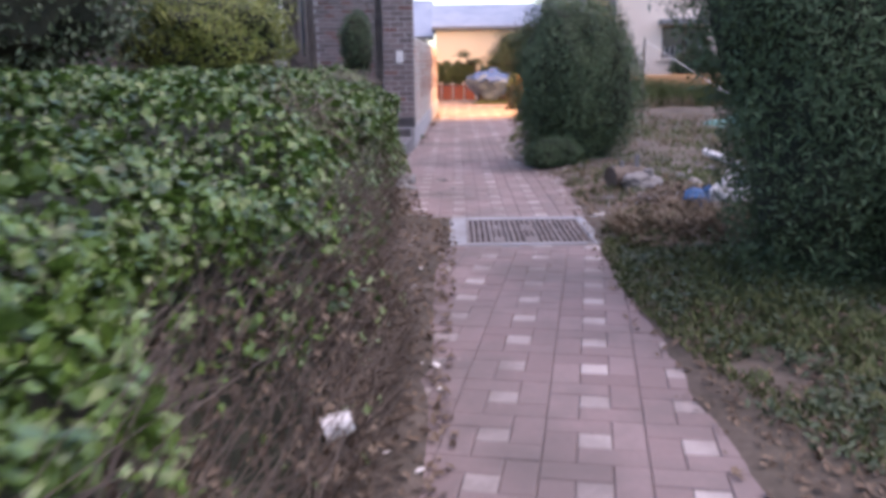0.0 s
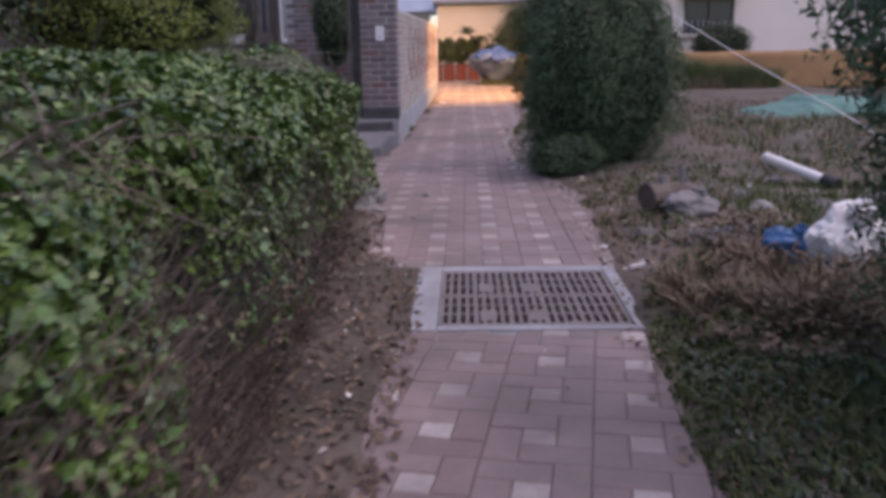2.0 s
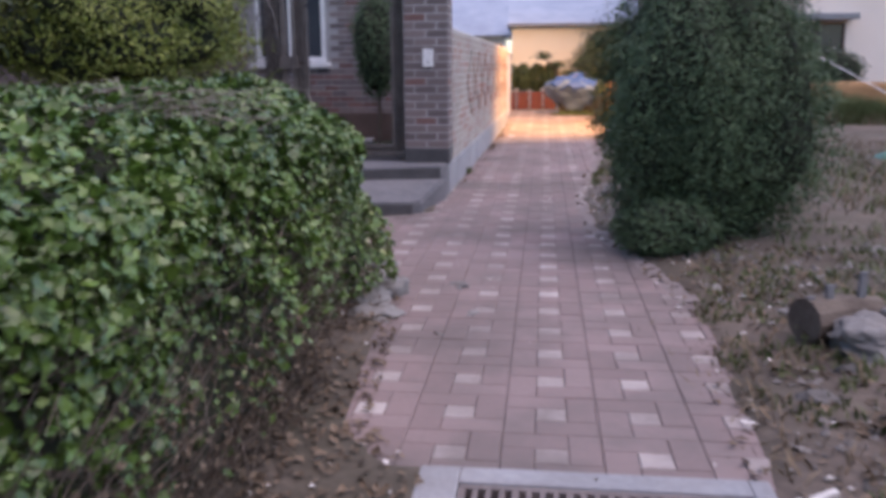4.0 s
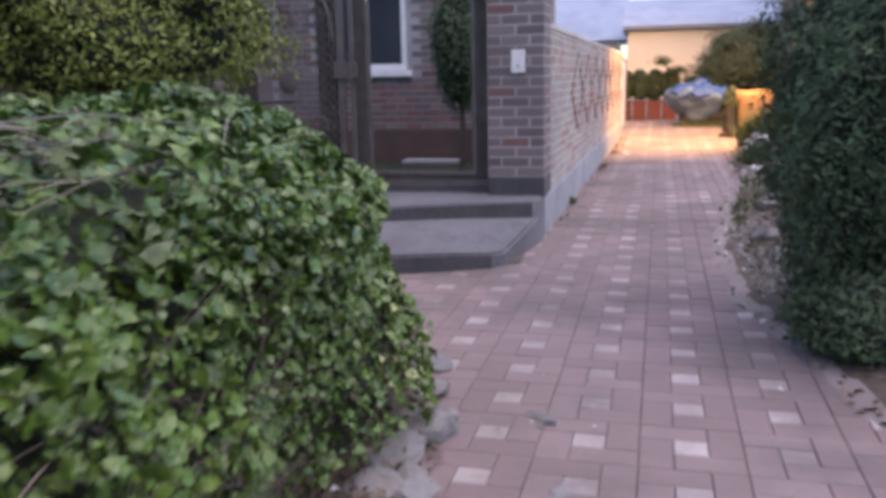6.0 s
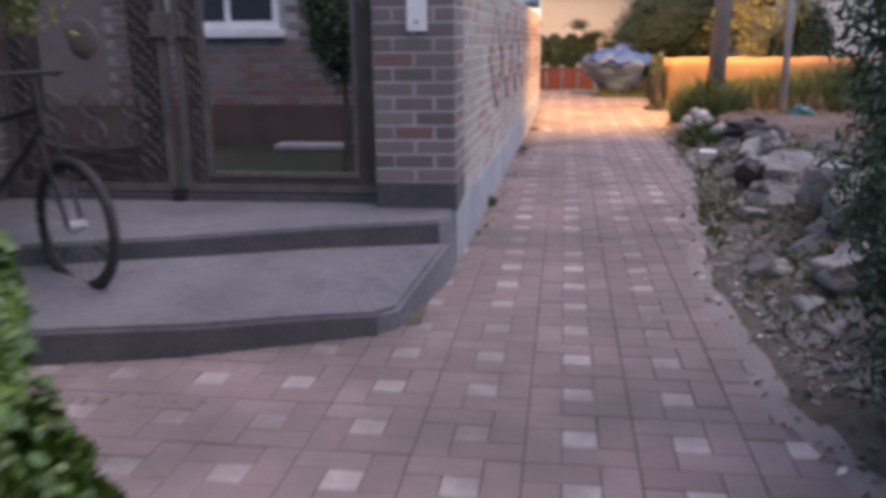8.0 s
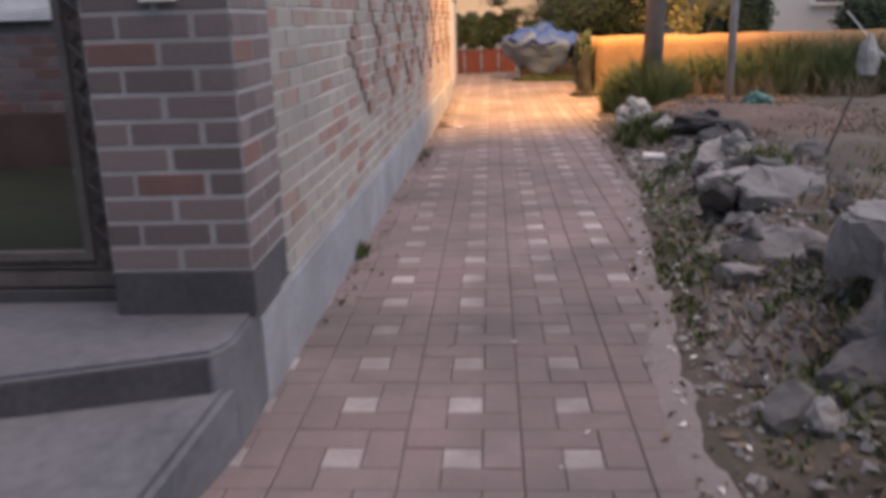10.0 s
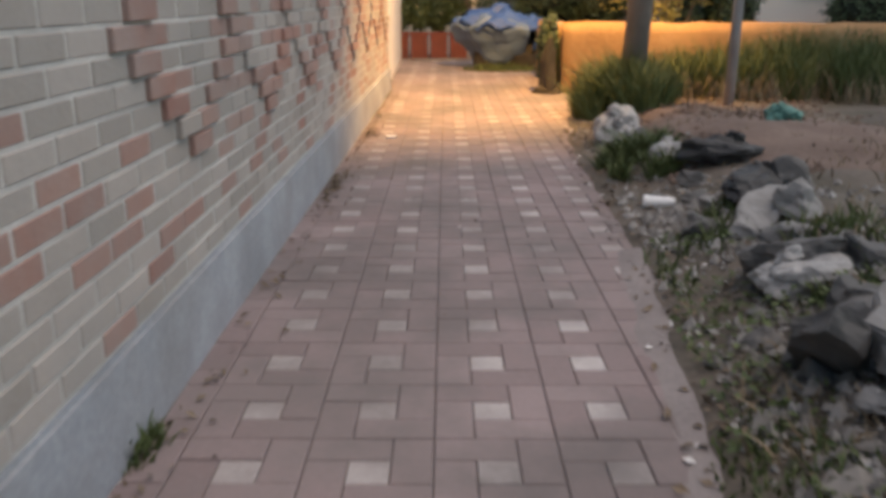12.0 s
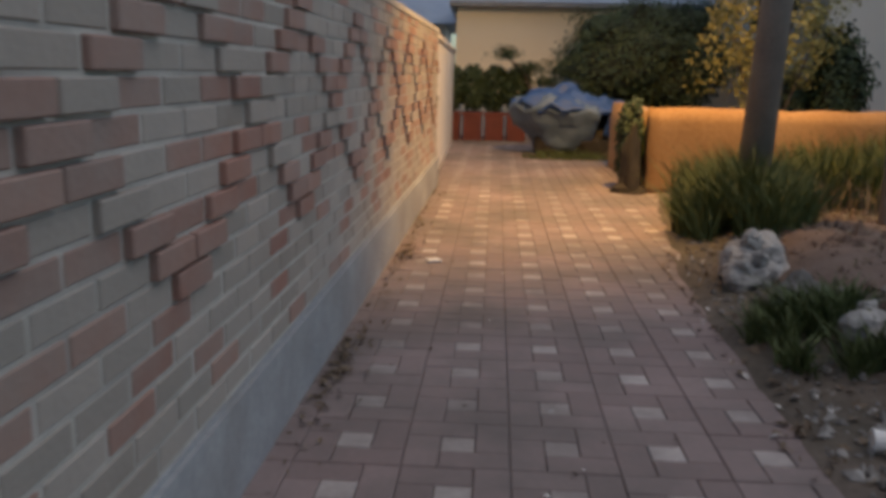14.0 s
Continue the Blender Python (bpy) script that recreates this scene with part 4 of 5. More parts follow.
part("wall_core", rough_wall(2.25, 14.5, 24.75, 25.0, 0.93), OCHRE, ochre, smooth=True)
part("return_wall", rough_wall(2.25, 2.5, 25.03, 27.6, 0.90), OCHRE, ochre, smooth=True)
post = thing("stone_post", (2.06, 24.78, -0.03), "dark mossy stump against the wall end", "post")
part("shaft", lump((0.12, 0.12, 0.5), 12, 0.5, 3), STUMP, post)
part("foot", lump((0.2, 0.16, 0.10), 13, 0.4, 2), STUMP, post)
bush("wall_creeper", (2.1, 25.1, 0.05), 0.14, 0.3, 0.95, 1200, DARKLEAF, "dark creeper at the end of the ochre wall", 33, OVAL, (0.05, 0.09), trunk=0.02)

# ---- planters, tarp ----
for k in range(4):
    px = -0.18 + 0.42 * k
    pl = thing("planter", (px, 32.0 - 0.05 * k, -0.03), "red plastic planter box with leafy plants", "planter", "planters in a row")
    bm = bmesh.new()
    box(bm, -0.18, 0.18, -0.2, 0.2, 0, 0.52, 0.02)
    box(bm, -0.2, 0.2, -0.22, 0.22, 0.5, 0.57, 0.01)
    part("tub", bm, RED, pl)
    rng = np.random.default_rng(50 + k)
    c = rng.normal(0, 1, (1500, 3))
    c = c / np.linalg.norm(c, axis=1, keepdims=True) * (0.6 + 0.4 * rng.random((1500, 1)))
    c = c * (0.30, 0.34, 0.46) + (0, 0, 1.02)
    foliage("leaves", c, c - (0, 0, 0.9) + rng.normal(0, 0.4, c.shape), rng.uniform(0.06, 0.12, 1500), OVAL, DARKLEAF, pl, seed=60 + k)
    part("stem", tube(bmesh.new(), [(0, 0, 0.5), (0.02, 0, 0.9), (0, 0.02, 1.2)], 0.02, 0.01, 6), BARK, pl)
arch = thing("potted_pine", (1.15, 31.6, -0.03), "small bent pine with clipped pads", "tree")
part("trunk", tube(bmesh.new(), [(0.3, 0, 0), (0.25, 0, 0.8), (0.05, 0, 1.35), (-0.3, 0, 1.62)], 0.04, 0.02, 7), BARK, arch)
for k, (x, z) in enumerate(((-0.3, 1.68), (0.15, 1.42), (0.45, 1.15))):
    rng = np.random.default_rng(80 + k)
    c = rng.normal(0, 1, (500, 3)) * (0.12, 0.12, 0.06) + (x, 0, z)
    foliage("needle_pad", c, rng.normal(0, 0.5, c.shape) + (0, 0, 1), rng.uniform(0.05, 0.09, 500), NEEDLE, DARKLEAF, arch, seed=90 + k)


def drape(name, x0, x1, y0, y1, h, seed, material, parent, nxx=46, nyy=34, skew=0.0):
    """A sheet thrown over a heap, with folds, hanging to an uneven hem."""
    vs, fs = [], []
    for j in range(nyy + 1):
        for i in range(nxx + 1):
            u, v = i / nxx, j / nyy
            x, y = x0 + (x1 - x0) * u, y0 + (y1 - y0) * v
            e = min(1, 3.2 * min(u, 1 - u)) ** 0.6 * min(1, 3.2 * min(v, 1 - v)) ** 0.6
            z = h * e * (0.82 + 0.3 * nz(x, y, seed, 1.1)) + 0.09 * nz(x * 2 + y, y * 0.6, seed, 3.0) + skew * (u - 0.5)
            vs.append((x + 0.08 * nz(x, y, seed + 5, 2), y + 0.08 * nz(x, y, seed + 9, 2), max(z, 0.03)))
    w = nxx + 1
    fs = [(j * w + i, j * w + i + 1, (j + 1) * w + i + 1, (j + 1) * w + i) for j in range(nyy) for i in range(nxx)]
    ob = raw(name, vs, fs, material, parent)
    ob.data.polygons.foreach_set("use_smooth", [True] * len(fs))
    mod = ob.modifiers.new("thickness", "SOLIDIFY")
    mod.thickness = 0.006
    return ob


heap = thing("covered_heap", (2.0, 29.3, -0.03), "laden cart under a crumpled blue tarp and pale plastic sheet", "tarp heap")


def cover(name, a0, a1, s0, s1, material, seed, label, na=54, ns=26, out=0.0):
    """A crumpled sheet on a load: from the foot (s=0) out to the rim (s=0.6) and over the top (s=1)."""
    vs = []
    for j in range(ns + 1):
        s = s0 + (s1 - s0) * j / ns
        for i in range(na + 1):
            a = radians(a0 + (a1 - a0) * i / na)
            ca, sa = math.cos(a), math.sin(a)
            r = interp(s, [0, 0.3, 0.6, 0.8, 1], [0.5, 0.72, 1.0, 0.62, 0.03])
            z = interp(s, [0, 0.3, 0.6, 0.8, 1], [0.05, 0.30, 0.74, 0.92, 1.02]) + (0.10 * ca if s > 0.5 else 0) * -1
            fold = 0.16 * nz(a * 0.9, s * 1.5, seed, 2.0) + 0.025 * nz(a * 5, s * 5, seed + 3, 2.0)
            z += (0.14 * nz(ca * r * 1.4, sa * r * 1.4, seed, 2.2) + 0.05 * nz(ca * r * 3, sa * r * 3, seed, 3.5)) * (1 if s > 0.45 else 0.3)
            r += fold + out
            vs.append((1.12 * r * ca, 0.75 * r * sa, max(0.03, z + out)))
    w = na + 1
    fs = [(j * w + i, j * w + i + 1, (j + 1) * w + i + 1, (j + 1) * w + i) for j in range(ns) for i in range(na)]
    ob = raw(name, vs, fs, material, heap, label)
    ob.data.polygons.foreach_set("use_smooth", [True] * len(fs))
    ob.modifiers.new("thickness", "SOLIDIFY").thickness = 0.006
    return ob


part("load", lump((0.72, 0.5, 0.62), 17, 0.3, 3), STUMP, heap, "dark brown load under the sheets")
part("spilled_earth", lump((0.55, 0.4, 0.16), 18, 0.4, 3), SOIL, heap, "earth spilling at the foot").location = (0.85, -0.55, 0)
cover("pale_sheet", 140, 282, 0.05, 0.74, SHEET, 4, "pale translucent plastic sheet")
cover("blue_sheet", 0, 360, 0.56, 1.0, TARP, 9, "crumpled blue tarpaulin", 80, 24, 0.02)
cover("torn_flap", 292, 340, 0.34, 0.62, TARP, 13, "torn hanging blue flap", 16, 14)
kerbstone = thing("kerb_strip", (0.72, 31.2, -0.03), "low cement strip before the planters", "kerb")
part("strip", block(-0.62, 0.75, -0.06, 0.06, 0, 0.06, 0.012), CEMENT, kerbstone)

# ---- trees at the far end ----
bush("round_tree", (3.5, 31.9, 0), 1.6, 1.2, 2.75, 20000, DARKLEAF, "broad dark evergreen tree behind the tarp", 41, OVAL, (0.04, 0.09), base=0.5, trunk=0.12, branches=6, flat=2.0, rag=0.45)
bush("autumn_tree", (4.75, 28.6, 0), 0.95, 0.8, 3.9, 6500, AUTUMN, "sparse yellow-leaved tree glowing in the lamp light", 42, OVAL, (0.045, 0.10), fill=0.3, base=0.7, trunk=0.06, branches=9, flat=2.0, rag=0.6)
bush("round_shrub", (5.02, 28.8, 0), 0.32, 0.32, 1.4, 2600, DARKLEAF, "small dark shrub behind the ochre wall", 45, OVAL, (0.04, 0.08), base=0.2, rag=0.3)
bush("round_shrub", (5.85, 28.9, 0), 0.42, 0.42, 2.0, 4200, DARKLEAF, "dark upright shrub behind the ochre wall", 43, OVAL, (0.06, 0.12), base=0.2, rag=0.4)
bush("climbing_shrub", (8.6, 29.0, 0), 0.9, 0.5, 1.75, 1500, DARKLEAF, "thin leafy shrub below the window", 44, OVAL, (0.06, 0.12), base=0.5, branches=6)

# ---- poles and the street lamp ----
pole = thing("utility_pole", (2.72, 22.5, 0), "leaning grey-brown concrete utility pole", "pole")
part("shaft", tube(bmesh.new(), [(-0.06, 0, -0.1), (0.05, 0, 2.5), (0.23, 0, 6.5)], 0.14, 0.105, 18), POLE, pole, smooth=True)
arm = part("lamp_arm", tube(bmesh.new(), [(0.20, 0, 5.3), (0.05, 0.4, 5.6), (-0.3, 0.9, 5.65)], 0.03, 0.025, 8), STEEL, pole)
hd = bmesh.new()
box(hd, -0.45, -0.17, 0.75, 1.25, 5.62, 5.72, 0.03)
part("lamp_head", hd, STEEL, pole)
part("lamp_glass", block(-0.40, -0.22, 0.82, 1.18, 5.60, 5.616), LAMPGLASS, pole, "glowing sodium lamp")
lamp = new("street_light", bpy.data.lights.new("street_light", "SPOT"))
lamp.data.energy, lamp.data.color = 1650, (1.0, 0.51, 0.15)
lamp.data.spot_size, lamp.data.spot_blend, lamp.data.shadow_soft_size = radians(120), 0.6, 0.15
lamp.matrix_world = look((2.42, 23.5, 5.56), (0.0, 26.0, 0))
tagged(lamp, kind="structure")
thin = thing("steel_pole", (3.62, 22.1, 0.1), "thin grey steel pole standing in the grass", "pole")
part("shaft", tube(bmesh.new(), [(0, 0, -0.1), (0.01, 0, 2), (0.03, 0, 4.6)], 0.055, 0.05, 12), STEEL, thin, smooth=True)

# ---- rubble bank ----
def rock(x, y, s, seed, material=ROCK, label="broken grey stone in the rubble bank", z=None, cut=10):
    t = tagged(part("stone", lump((s[0], s[1], s[2]), seed, 0.5, 3, True, cut), material), label, "stone", "rubble stones")
    t.location = (x, y, (ground_z(x, y) if z is None else z) - 0.03)
    t.rotation_euler = (R.uniform(-0.15, 0.15), R.uniform(-0.15, 0.15), R.uniform(0, 6))
    return t


rock(1.78, 13.55, (0.30, 0.26, 0.28), 101, label="large square pale block of broken masonry", z=0.13)
rock(1.55, 12.75, (0.26, 0.22, 0.16), 102, label="pale broken concrete lump")
rock(1.98, 12.9, (0.34, 0.28, 0.24), 103)
rock(2.2, 14.1, (0.36, 0.24, 0.2), 104, z=0.2)
rock(1.75, 14.6, (0.34, 0.18, 0.20), 105, label="long pale slab of stone", z=0.1)
rock(1.45, 12.1, (0.22, 0.2, 0.14), 106, ROCK_D)
rock(1.6, 11.8, (0.26, 0.2, 0.16), 107, ROCK_D)
def chunk(x, y, s, seed, material=ROCK, label="broken concrete slab tipped in the rubble", tilt=(0.2, -0.15), rz=0.0, lift=0.0):
    """A broken slab: an uneven polygon with thickness, chipped rim and rough faces."""
    rr = random.Random(seed)
    n = 7
    pts = [(s[0] * rr.uniform(0.75, 1.1) * math.cos(k * 2 * math.pi / n + rr.uniform(-0.25, 0.25)), s[1] * rr.uniform(0.75, 1.1) * math.sin(k * 2 * math.pi / n + rr.uniform(-0.25, 0.25))) for k in range(n)]
    bm = slab(pts, -s[2], s[2], min(s) * 0.18)
    bmesh.ops.triangulate(bm, faces=bm.faces)
    bmesh.ops.subdivide_edges(bm, edges=bm.edges, cuts=3, use_grid_fill=True)
    for v in bm.verts:
        v.co += Vector((nz(v.co.x, v.co.y, v.co.z + seed, 9), nz(v.co.y, v.co.z, v.co.x + seed, 9), nz(v.co.z, v.co.x, v.co.y + seed, 7))) * 0.04 + Vector((nz(v.co.x, v.co.y, v.co.z + seed, 26), nz(v.co.y, v.co.z, v.co.x + seed, 26), nz(v.co.z, v.co.x, v.co.y + seed, 26))) * 0.012
    t = tagged(part("slab_piece", bm, material), label, "slab", "rubble slabs")
    t.location = (x, y, ground_z(x, y) + s[2] * 0.5 + lift)
    t.rotation_euler = (tilt[0], tilt[1], rz)
    return t


chunk(1.98, 15.45, (0.30, 0.22, 0.045), 701, tilt=(0.12, -0.18), rz=0.3, lift=0.08)
chunk(1.72, 15.6, (0.24, 0.14, 0.045), 702, ROCK_D, tilt=(0.3, 0.75), rz=1.2, lift=0.06)
chunk(1.74, 15.25, (0.13, 0.1, 0.04), 703, tilt=(0.5, 0.2), rz=2.0)
chunk(1.56, 14.5, (0.17, 0.11, 0.03), 704, tilt=(0.1, 0.1), rz=0.2)
chunk(1.66, 14.76, (0.16, 0.12, 0.05), 705, ROCK_D, tilt=(0.6, 0.1), rz=0.8, lift=0.05)
chunk(1.80, 13.82, (0.24, 0.2, 0.11), 706, label="square grey block of broken masonry", tilt=(0.05, 0.06), rz=0.25, lift=0.14)
chunk(2.15, 14.25, (0.34, 0.22, 0.05), 707, tilt=(-0.1, 0.15), rz=0.5, lift=0.12)
chunk(1.72, 13.3, (0.22, 0.15, 0.08), 708, tilt=(0.1, -0.2), rz=1.0, lift=0.08)
chunk(2.0, 13.2, (0.3, 0.22, 0.07), 709, ROCK_D, tilt=(0.15, 0.3), rz=0.4, lift=0.12)
chunk(1.95, 16.5, (0.24, 0.15, 0.06), 710, ROCK_D, tilt=(0.2, 0.3), rz=2.4, lift=0.05)
chunk(2.1, 17.2, (0.26, 0.14, 0.05), 711, tilt=(0.1, -0.3), rz=0.9, lift=0.05)
chunk(1.75, 12.5, (0.2, 0.16, 0.06), 712, ROCK_D, tilt=(0.2, -0.1), rz=0.1, lift=0.05)
for k in range(150):
    y = R.uniform(11.6, 18.2)
    x = path_right(y) + 0.3 + abs(R.gauss(0.3, 0.35))
    s = 0.035 + 0.11 * R.random() ** 2
    rock(x, y, (s * R.uniform(0.8, 1.5), s, s * R.uniform(0.6, 1.1)), 120 + 3 * k, R.choice((ROCK, ROCK_D, ROCK_D)), "rough grey stone half sunk in soil")
for k in range(10):
    y = R.uniform(17.6, 21.2)
    x = path_right(y) + R.uniform(0.35, 0.9)
    s = R.uniform(0.06, 0.15)
    rock(x, y, (s * 1.3, s, s * 0.8), 180 + k, R.choice((ROCK, ROCK_D)), "rough dark stone beside the path")
for k in range(24):
    y = R.uniform(7.4, 10.4)
    x = path_right(y) + R.uniform(0.25, 2.4)
    s = R.uniform(0.04, 0.13)
    rock(x, y, (s * 1.3, s, s * 0.7), 200 + k, R.choice((ROCK, ROCK_D)), "grey stone lying in the weeds")

# ---- litter and loose things ----
def bag(x, y, size, seed, material, label, z=None, name="rubbish_bag"):
    t = thing(name, (x, y, (ground_z(x, y) if z is None else z) - 0.02), label, "bag", rz=seed * 57)
    part("body", lump(size, seed, 0.5, 4), material, t)
    k = part("knot", lump((size[0] * 0.28, size[1] * 0.3, size[2] * 0.4), seed + 40, 0.7, 3), material, t)
    k.location = (size[0] * 0.35, 0, size[2] * 1.2)
    k.rotation_euler = (0.3, 0.5, 0)
    return t


bag(2.12, 20.55, (0.24, 0.2, 0.17), 301, GREYBAG, "crumpled pale grey rubbish sack by the grass")
bag(2.02, 20.3, (0.16, 0.16, 0.14), 302, GREYBAG, "crumpled grey sack on the soil")
bag(2.4, 18.75, (0.25, 0.15, 0.12), 303, BLACKBAG, "black plastic sheet bunched on the rubble")
bag(2.25, 17.7, (0.22, 0.16, 0.11), 304, BLACKBAG, "black plastic sheet bunched on the rubble")
bag(2.15, 19.0, (0.16, 0.14, 0.12), 305, GREYBAG, "pale crumpled plastic wrapper")
bag(1.95, 16.3, (0.2, 0.16, 0.1), 306, GREYBAG, "pale grey plastic sheet caught on stones")
bag(3.3, 19.9, (0.14, 0.14, 0.10), 307, TEAL, "torn teal plastic on the soil")
bag(2.42, 6.75, (0.2, 0.22, 0.24), 308, WHITE, "white plastic bag under the cypress")
bag(2.16, 6.95, (0.14, 0.1, 0.13), 309, BLUE, "blue plastic bag beside the white one")
bag(2.0, 8.35, (0.2, 0.2, 0.13), 310, ROCK, "greyish crumpled sack on the weeds")
cup = thing("paper_cup", (1.84, 18.08, 0.075), "white paper cup lying on its side", "cup", rz=-12)
part("cup_body", tube(bmesh.new(), [(-0.09, 0, 0), (0.09, 0, 0)], 0.04, 0.032, 16), WHITE, cup)
part("cup_rim", tube(bmesh.new(), [(-0.094, 0, 0), (-0.086, 0, 0)], 0.043, None, 16), WHITE, cup)
log = thing("cut_log", (1.9, 8.55, 0.16), "short weathered log with pale broken slats", "log", rz=20)
part("wood", tube(bmesh.new(), [(-0.2, 0, 0), (0, 0.02, 0.01), (0.2, 0, 0)], 0.11, 0.09, 12), BARK, log)
for k, x in enumerate((-0.18, -0.08, 0.1)):
    part("slat", block(x - 0.02, x + 0.02, -0.02, 0.0, 0.02, 0.12 + 0.05 * k, 0.003), CEMENT, log, "pale broken slat")
pipe = thing("white_pipe", (3.1, 9.9, 0.18), "white plastic pipe lying across the weeds", "pipe")
part("tube", tube(bmesh.new(), [(0, 0, 0.08), (0.28, -0.6, -0.04)], 0.045, None, 12), WHITE, pipe)
part("socket", tube(bmesh.new(), [(0.28, -0.6, -0.04), (0.34, -0.73, -0.065)], 0.06, None, 12), BLACKBAG, pipe)
stick = thing("wood_stick", (1.32, 6.98, 0.05), "small pale wooden offcut", "stick", rz=35)
part("wood", block(-0.06, 0.06, -0.012, 0.012, -0.01, 0.012, 0.003), PAPER, stick)
sheet = thing("grey_board", (2.1, 7.55, 0.10), "grey fibre board lying in the dirt", "board", rz=25)
part("board", block(-0.3, 0.3, -0.18, 0.18, -0.01, 0.012, 0.004), CEMENT, sheet)
st = thing("garden_stake", (3.0, 16.84, 0.1), "leaning stake wrapped in torn white plastic", "stake")
part("stick", tube(bmesh.new(), [(-0.3, 0, -0.1), (-0.1, 0, 0.5), (0.1, 0, 1.0)], 0.012, 0.008, 6), TWIG, st)
part("wrapper", lump((0.07, 0.05, 0.17), 311, 0.5, 3), GREYBAG, st, "torn pale plastic").location = (0.02, 0, 0.72)
part("wire", tube(bmesh.new(), [(-0.16, 0, 1.15), (0.3, 0, 0.65), (0.9, 0.1, 0.0)], 0.005, None, 4), WHITE, st)
rope = thing("rope", (0, 0, 0), "thin pale rope stretched down over the plot", "rope")
part("cord", tube(bmesh.new(), [(4.4, 18.6, 1.75), (4.75, 15.5, 1.0), (4.9, 12.0, 0.35), (4.95, 10.9, 0.1)], 0.007, None, 5), WHITE, rope)
part("peg", tube(bmesh.new(), [(4.4, 18.62, 0.0), (4.4, 18.6, 1.8)], 0.02, None, 6), BARK, rope)
net = drape("shade_net", 5.0, 8.2, 15.4, 16.8, 0.38, 21, TEAL, None)
tagged(net, "teal shade net heaped on the field", "net")

# flat stones beside the hedge end
chunk(0.02, 8.72, (0.13, 0.10, 0.022), 721, ROCK, "flat pale stone slab by the hedge end", (0.02, 0.05), 0.4)
chunk(0.08, 9.02, (0.12, 0.07, 0.02), 722, ROCK, "flat pale stone slab by the hedge end", (0.04, -0.04), 1.1)
chunk(-0.02, 9.6, (0.10, 0.08, 0.025), 723, ROCK, "flat grey stone by the hedge end", (0.0, 0.06), 2.0)
rock(-0.36, 9.4, (0.12, 0.10, 0.10), 724, ROCK, "rounded pale stone at the hedge end", z=0.03)
for k, (x, y, s) in enumerate(((-0.42, 8.95, 0.14), (-0.5, 9.2, 0.12), (-0.42, 9.5, 0.12), (-0.52, 9.85, 0.13), (-0.6, 10.15, 0.12), (-0.35, 9.0, 0.1))):
    rock(x, y, (s * 1.3, s, 0.05), 330 + k, ROCK, "flat grey stone at the hedge foot", z=0.02)

# ---- crumbled rubble, too small and many to count ----
def crumbs(name, n, area, size, material, seed, label):
    rng = np.random.default_rng(seed)
    oct_ = np.array([(1, 0, 0), (0, 1, 0), (-1, 0, 0), (0, -1, 0), (0, 0, 1), (0, 0, -1)], float)
    fa = ((0, 1, 4), (1, 2, 4), (2, 3, 4), (3, 0, 4), (1, 0, 5), (2, 1, 5), (3, 2, 5), (0, 3, 5))
    vs, fs = [], []
    for _ in range(n):
        y = rng.uniform(area[0], area[1])
        x = path_right(y) + area[2] + abs(rng.normal(0, area[3]))
        if nz(x, y, seed, 1.8) < -0.15:
            continue
        s = rng.uniform(*size) * (0.5 + rng.random())
        o = len(vs)
        q = oct_ * (1 + 0.35 * rng.normal(size=(6, 1))) * s * rng.uniform(0.6, 1.4, 3)
        a = rng.uniform(0, 6.3)
        rot = np.array([(math.cos(a), -math.sin(a), 0), (math.sin(a), math.cos(a), 0.3), (0.2, 0, 1)])
        q = q @ rot.T + (x, y, ground_z(x, y) + 0.3 * s)
        vs += q.tolist()
        fs += [tuple(o + i for i in f) for f in fa]
    return tagged(raw(name, vs, fs, material, kind="stuff"), label, "rubble")


ROCK_J = mat("rubble_crumbs", (0.07, 0.065, 0.06), (0.30, 0.28, 0.26), 3, 0.95, spread=0.6, island=True)
crumbs("rubble", 5200, (11.5, 18.0, 0.1, 0.6), (0.007, 0.024), ROCK_J, 601, "crumbled grey rubble on the bank")
crumbs("rubble", 900, (18.0, 22.0, 0.05, 0.5), (0.006, 0.018), ROCK_J, 602, "small crumbs of rubble beside the path")
crumbs("rubble", 2000, (4.0, 10.5, 0.1, 1.0), (0.006, 0.02), ROCK_J, 603, "crumbs of rubble and clods on the plot")
crumbs("pale_rubble", 1500, (11.3, 18.5, 0.02, 0.45), (0.006, 0.022), mat("pale_crumbs", (0.14, 0.132, 0.125), (0.38, 0.365, 0.35), 4, 0.9, spread=0.7, island=True), 610, "pale chips of plaster and litter along the bank")
crumbs("clods", 2600, (18.2, 23.2, 0.4, 1.3), (0.006, 0.03), REDSOIL, 607, "loose clods on the reddish soil")
tagged(blades("dry_grass", 3.2, 20.4, 1.5, 2.2, 1400, 0.10, STRAW, None, 608, 1.0, clump=0.05), "sparse dry stalks on the reddish soil", "grass", kind="stuff")
tagged(blades("weeds", 1.75, 29.0 - 0.5, 0.7, 0.3, 700, 0.22, GRASS, None, 609, 0.5, base=-0.03, clump=-1), "weeds before the covered cart", "weeds", kind="stuff")
tagged(blades("dry_grass", 1.9, 13.8, 0.7, 2.4, 3000, 0.12, STRAW, None, 604, 1.0), "dry stalks caught in the rubble", "grass", kind="stuff")
tagged(blades("dry_grass", 2.0, 8.4, 1.0, 2.0, 2500, 0.10, STRAW, None, 605, 1.0), "dry stalks lying on the plot", "grass", kind="stuff")

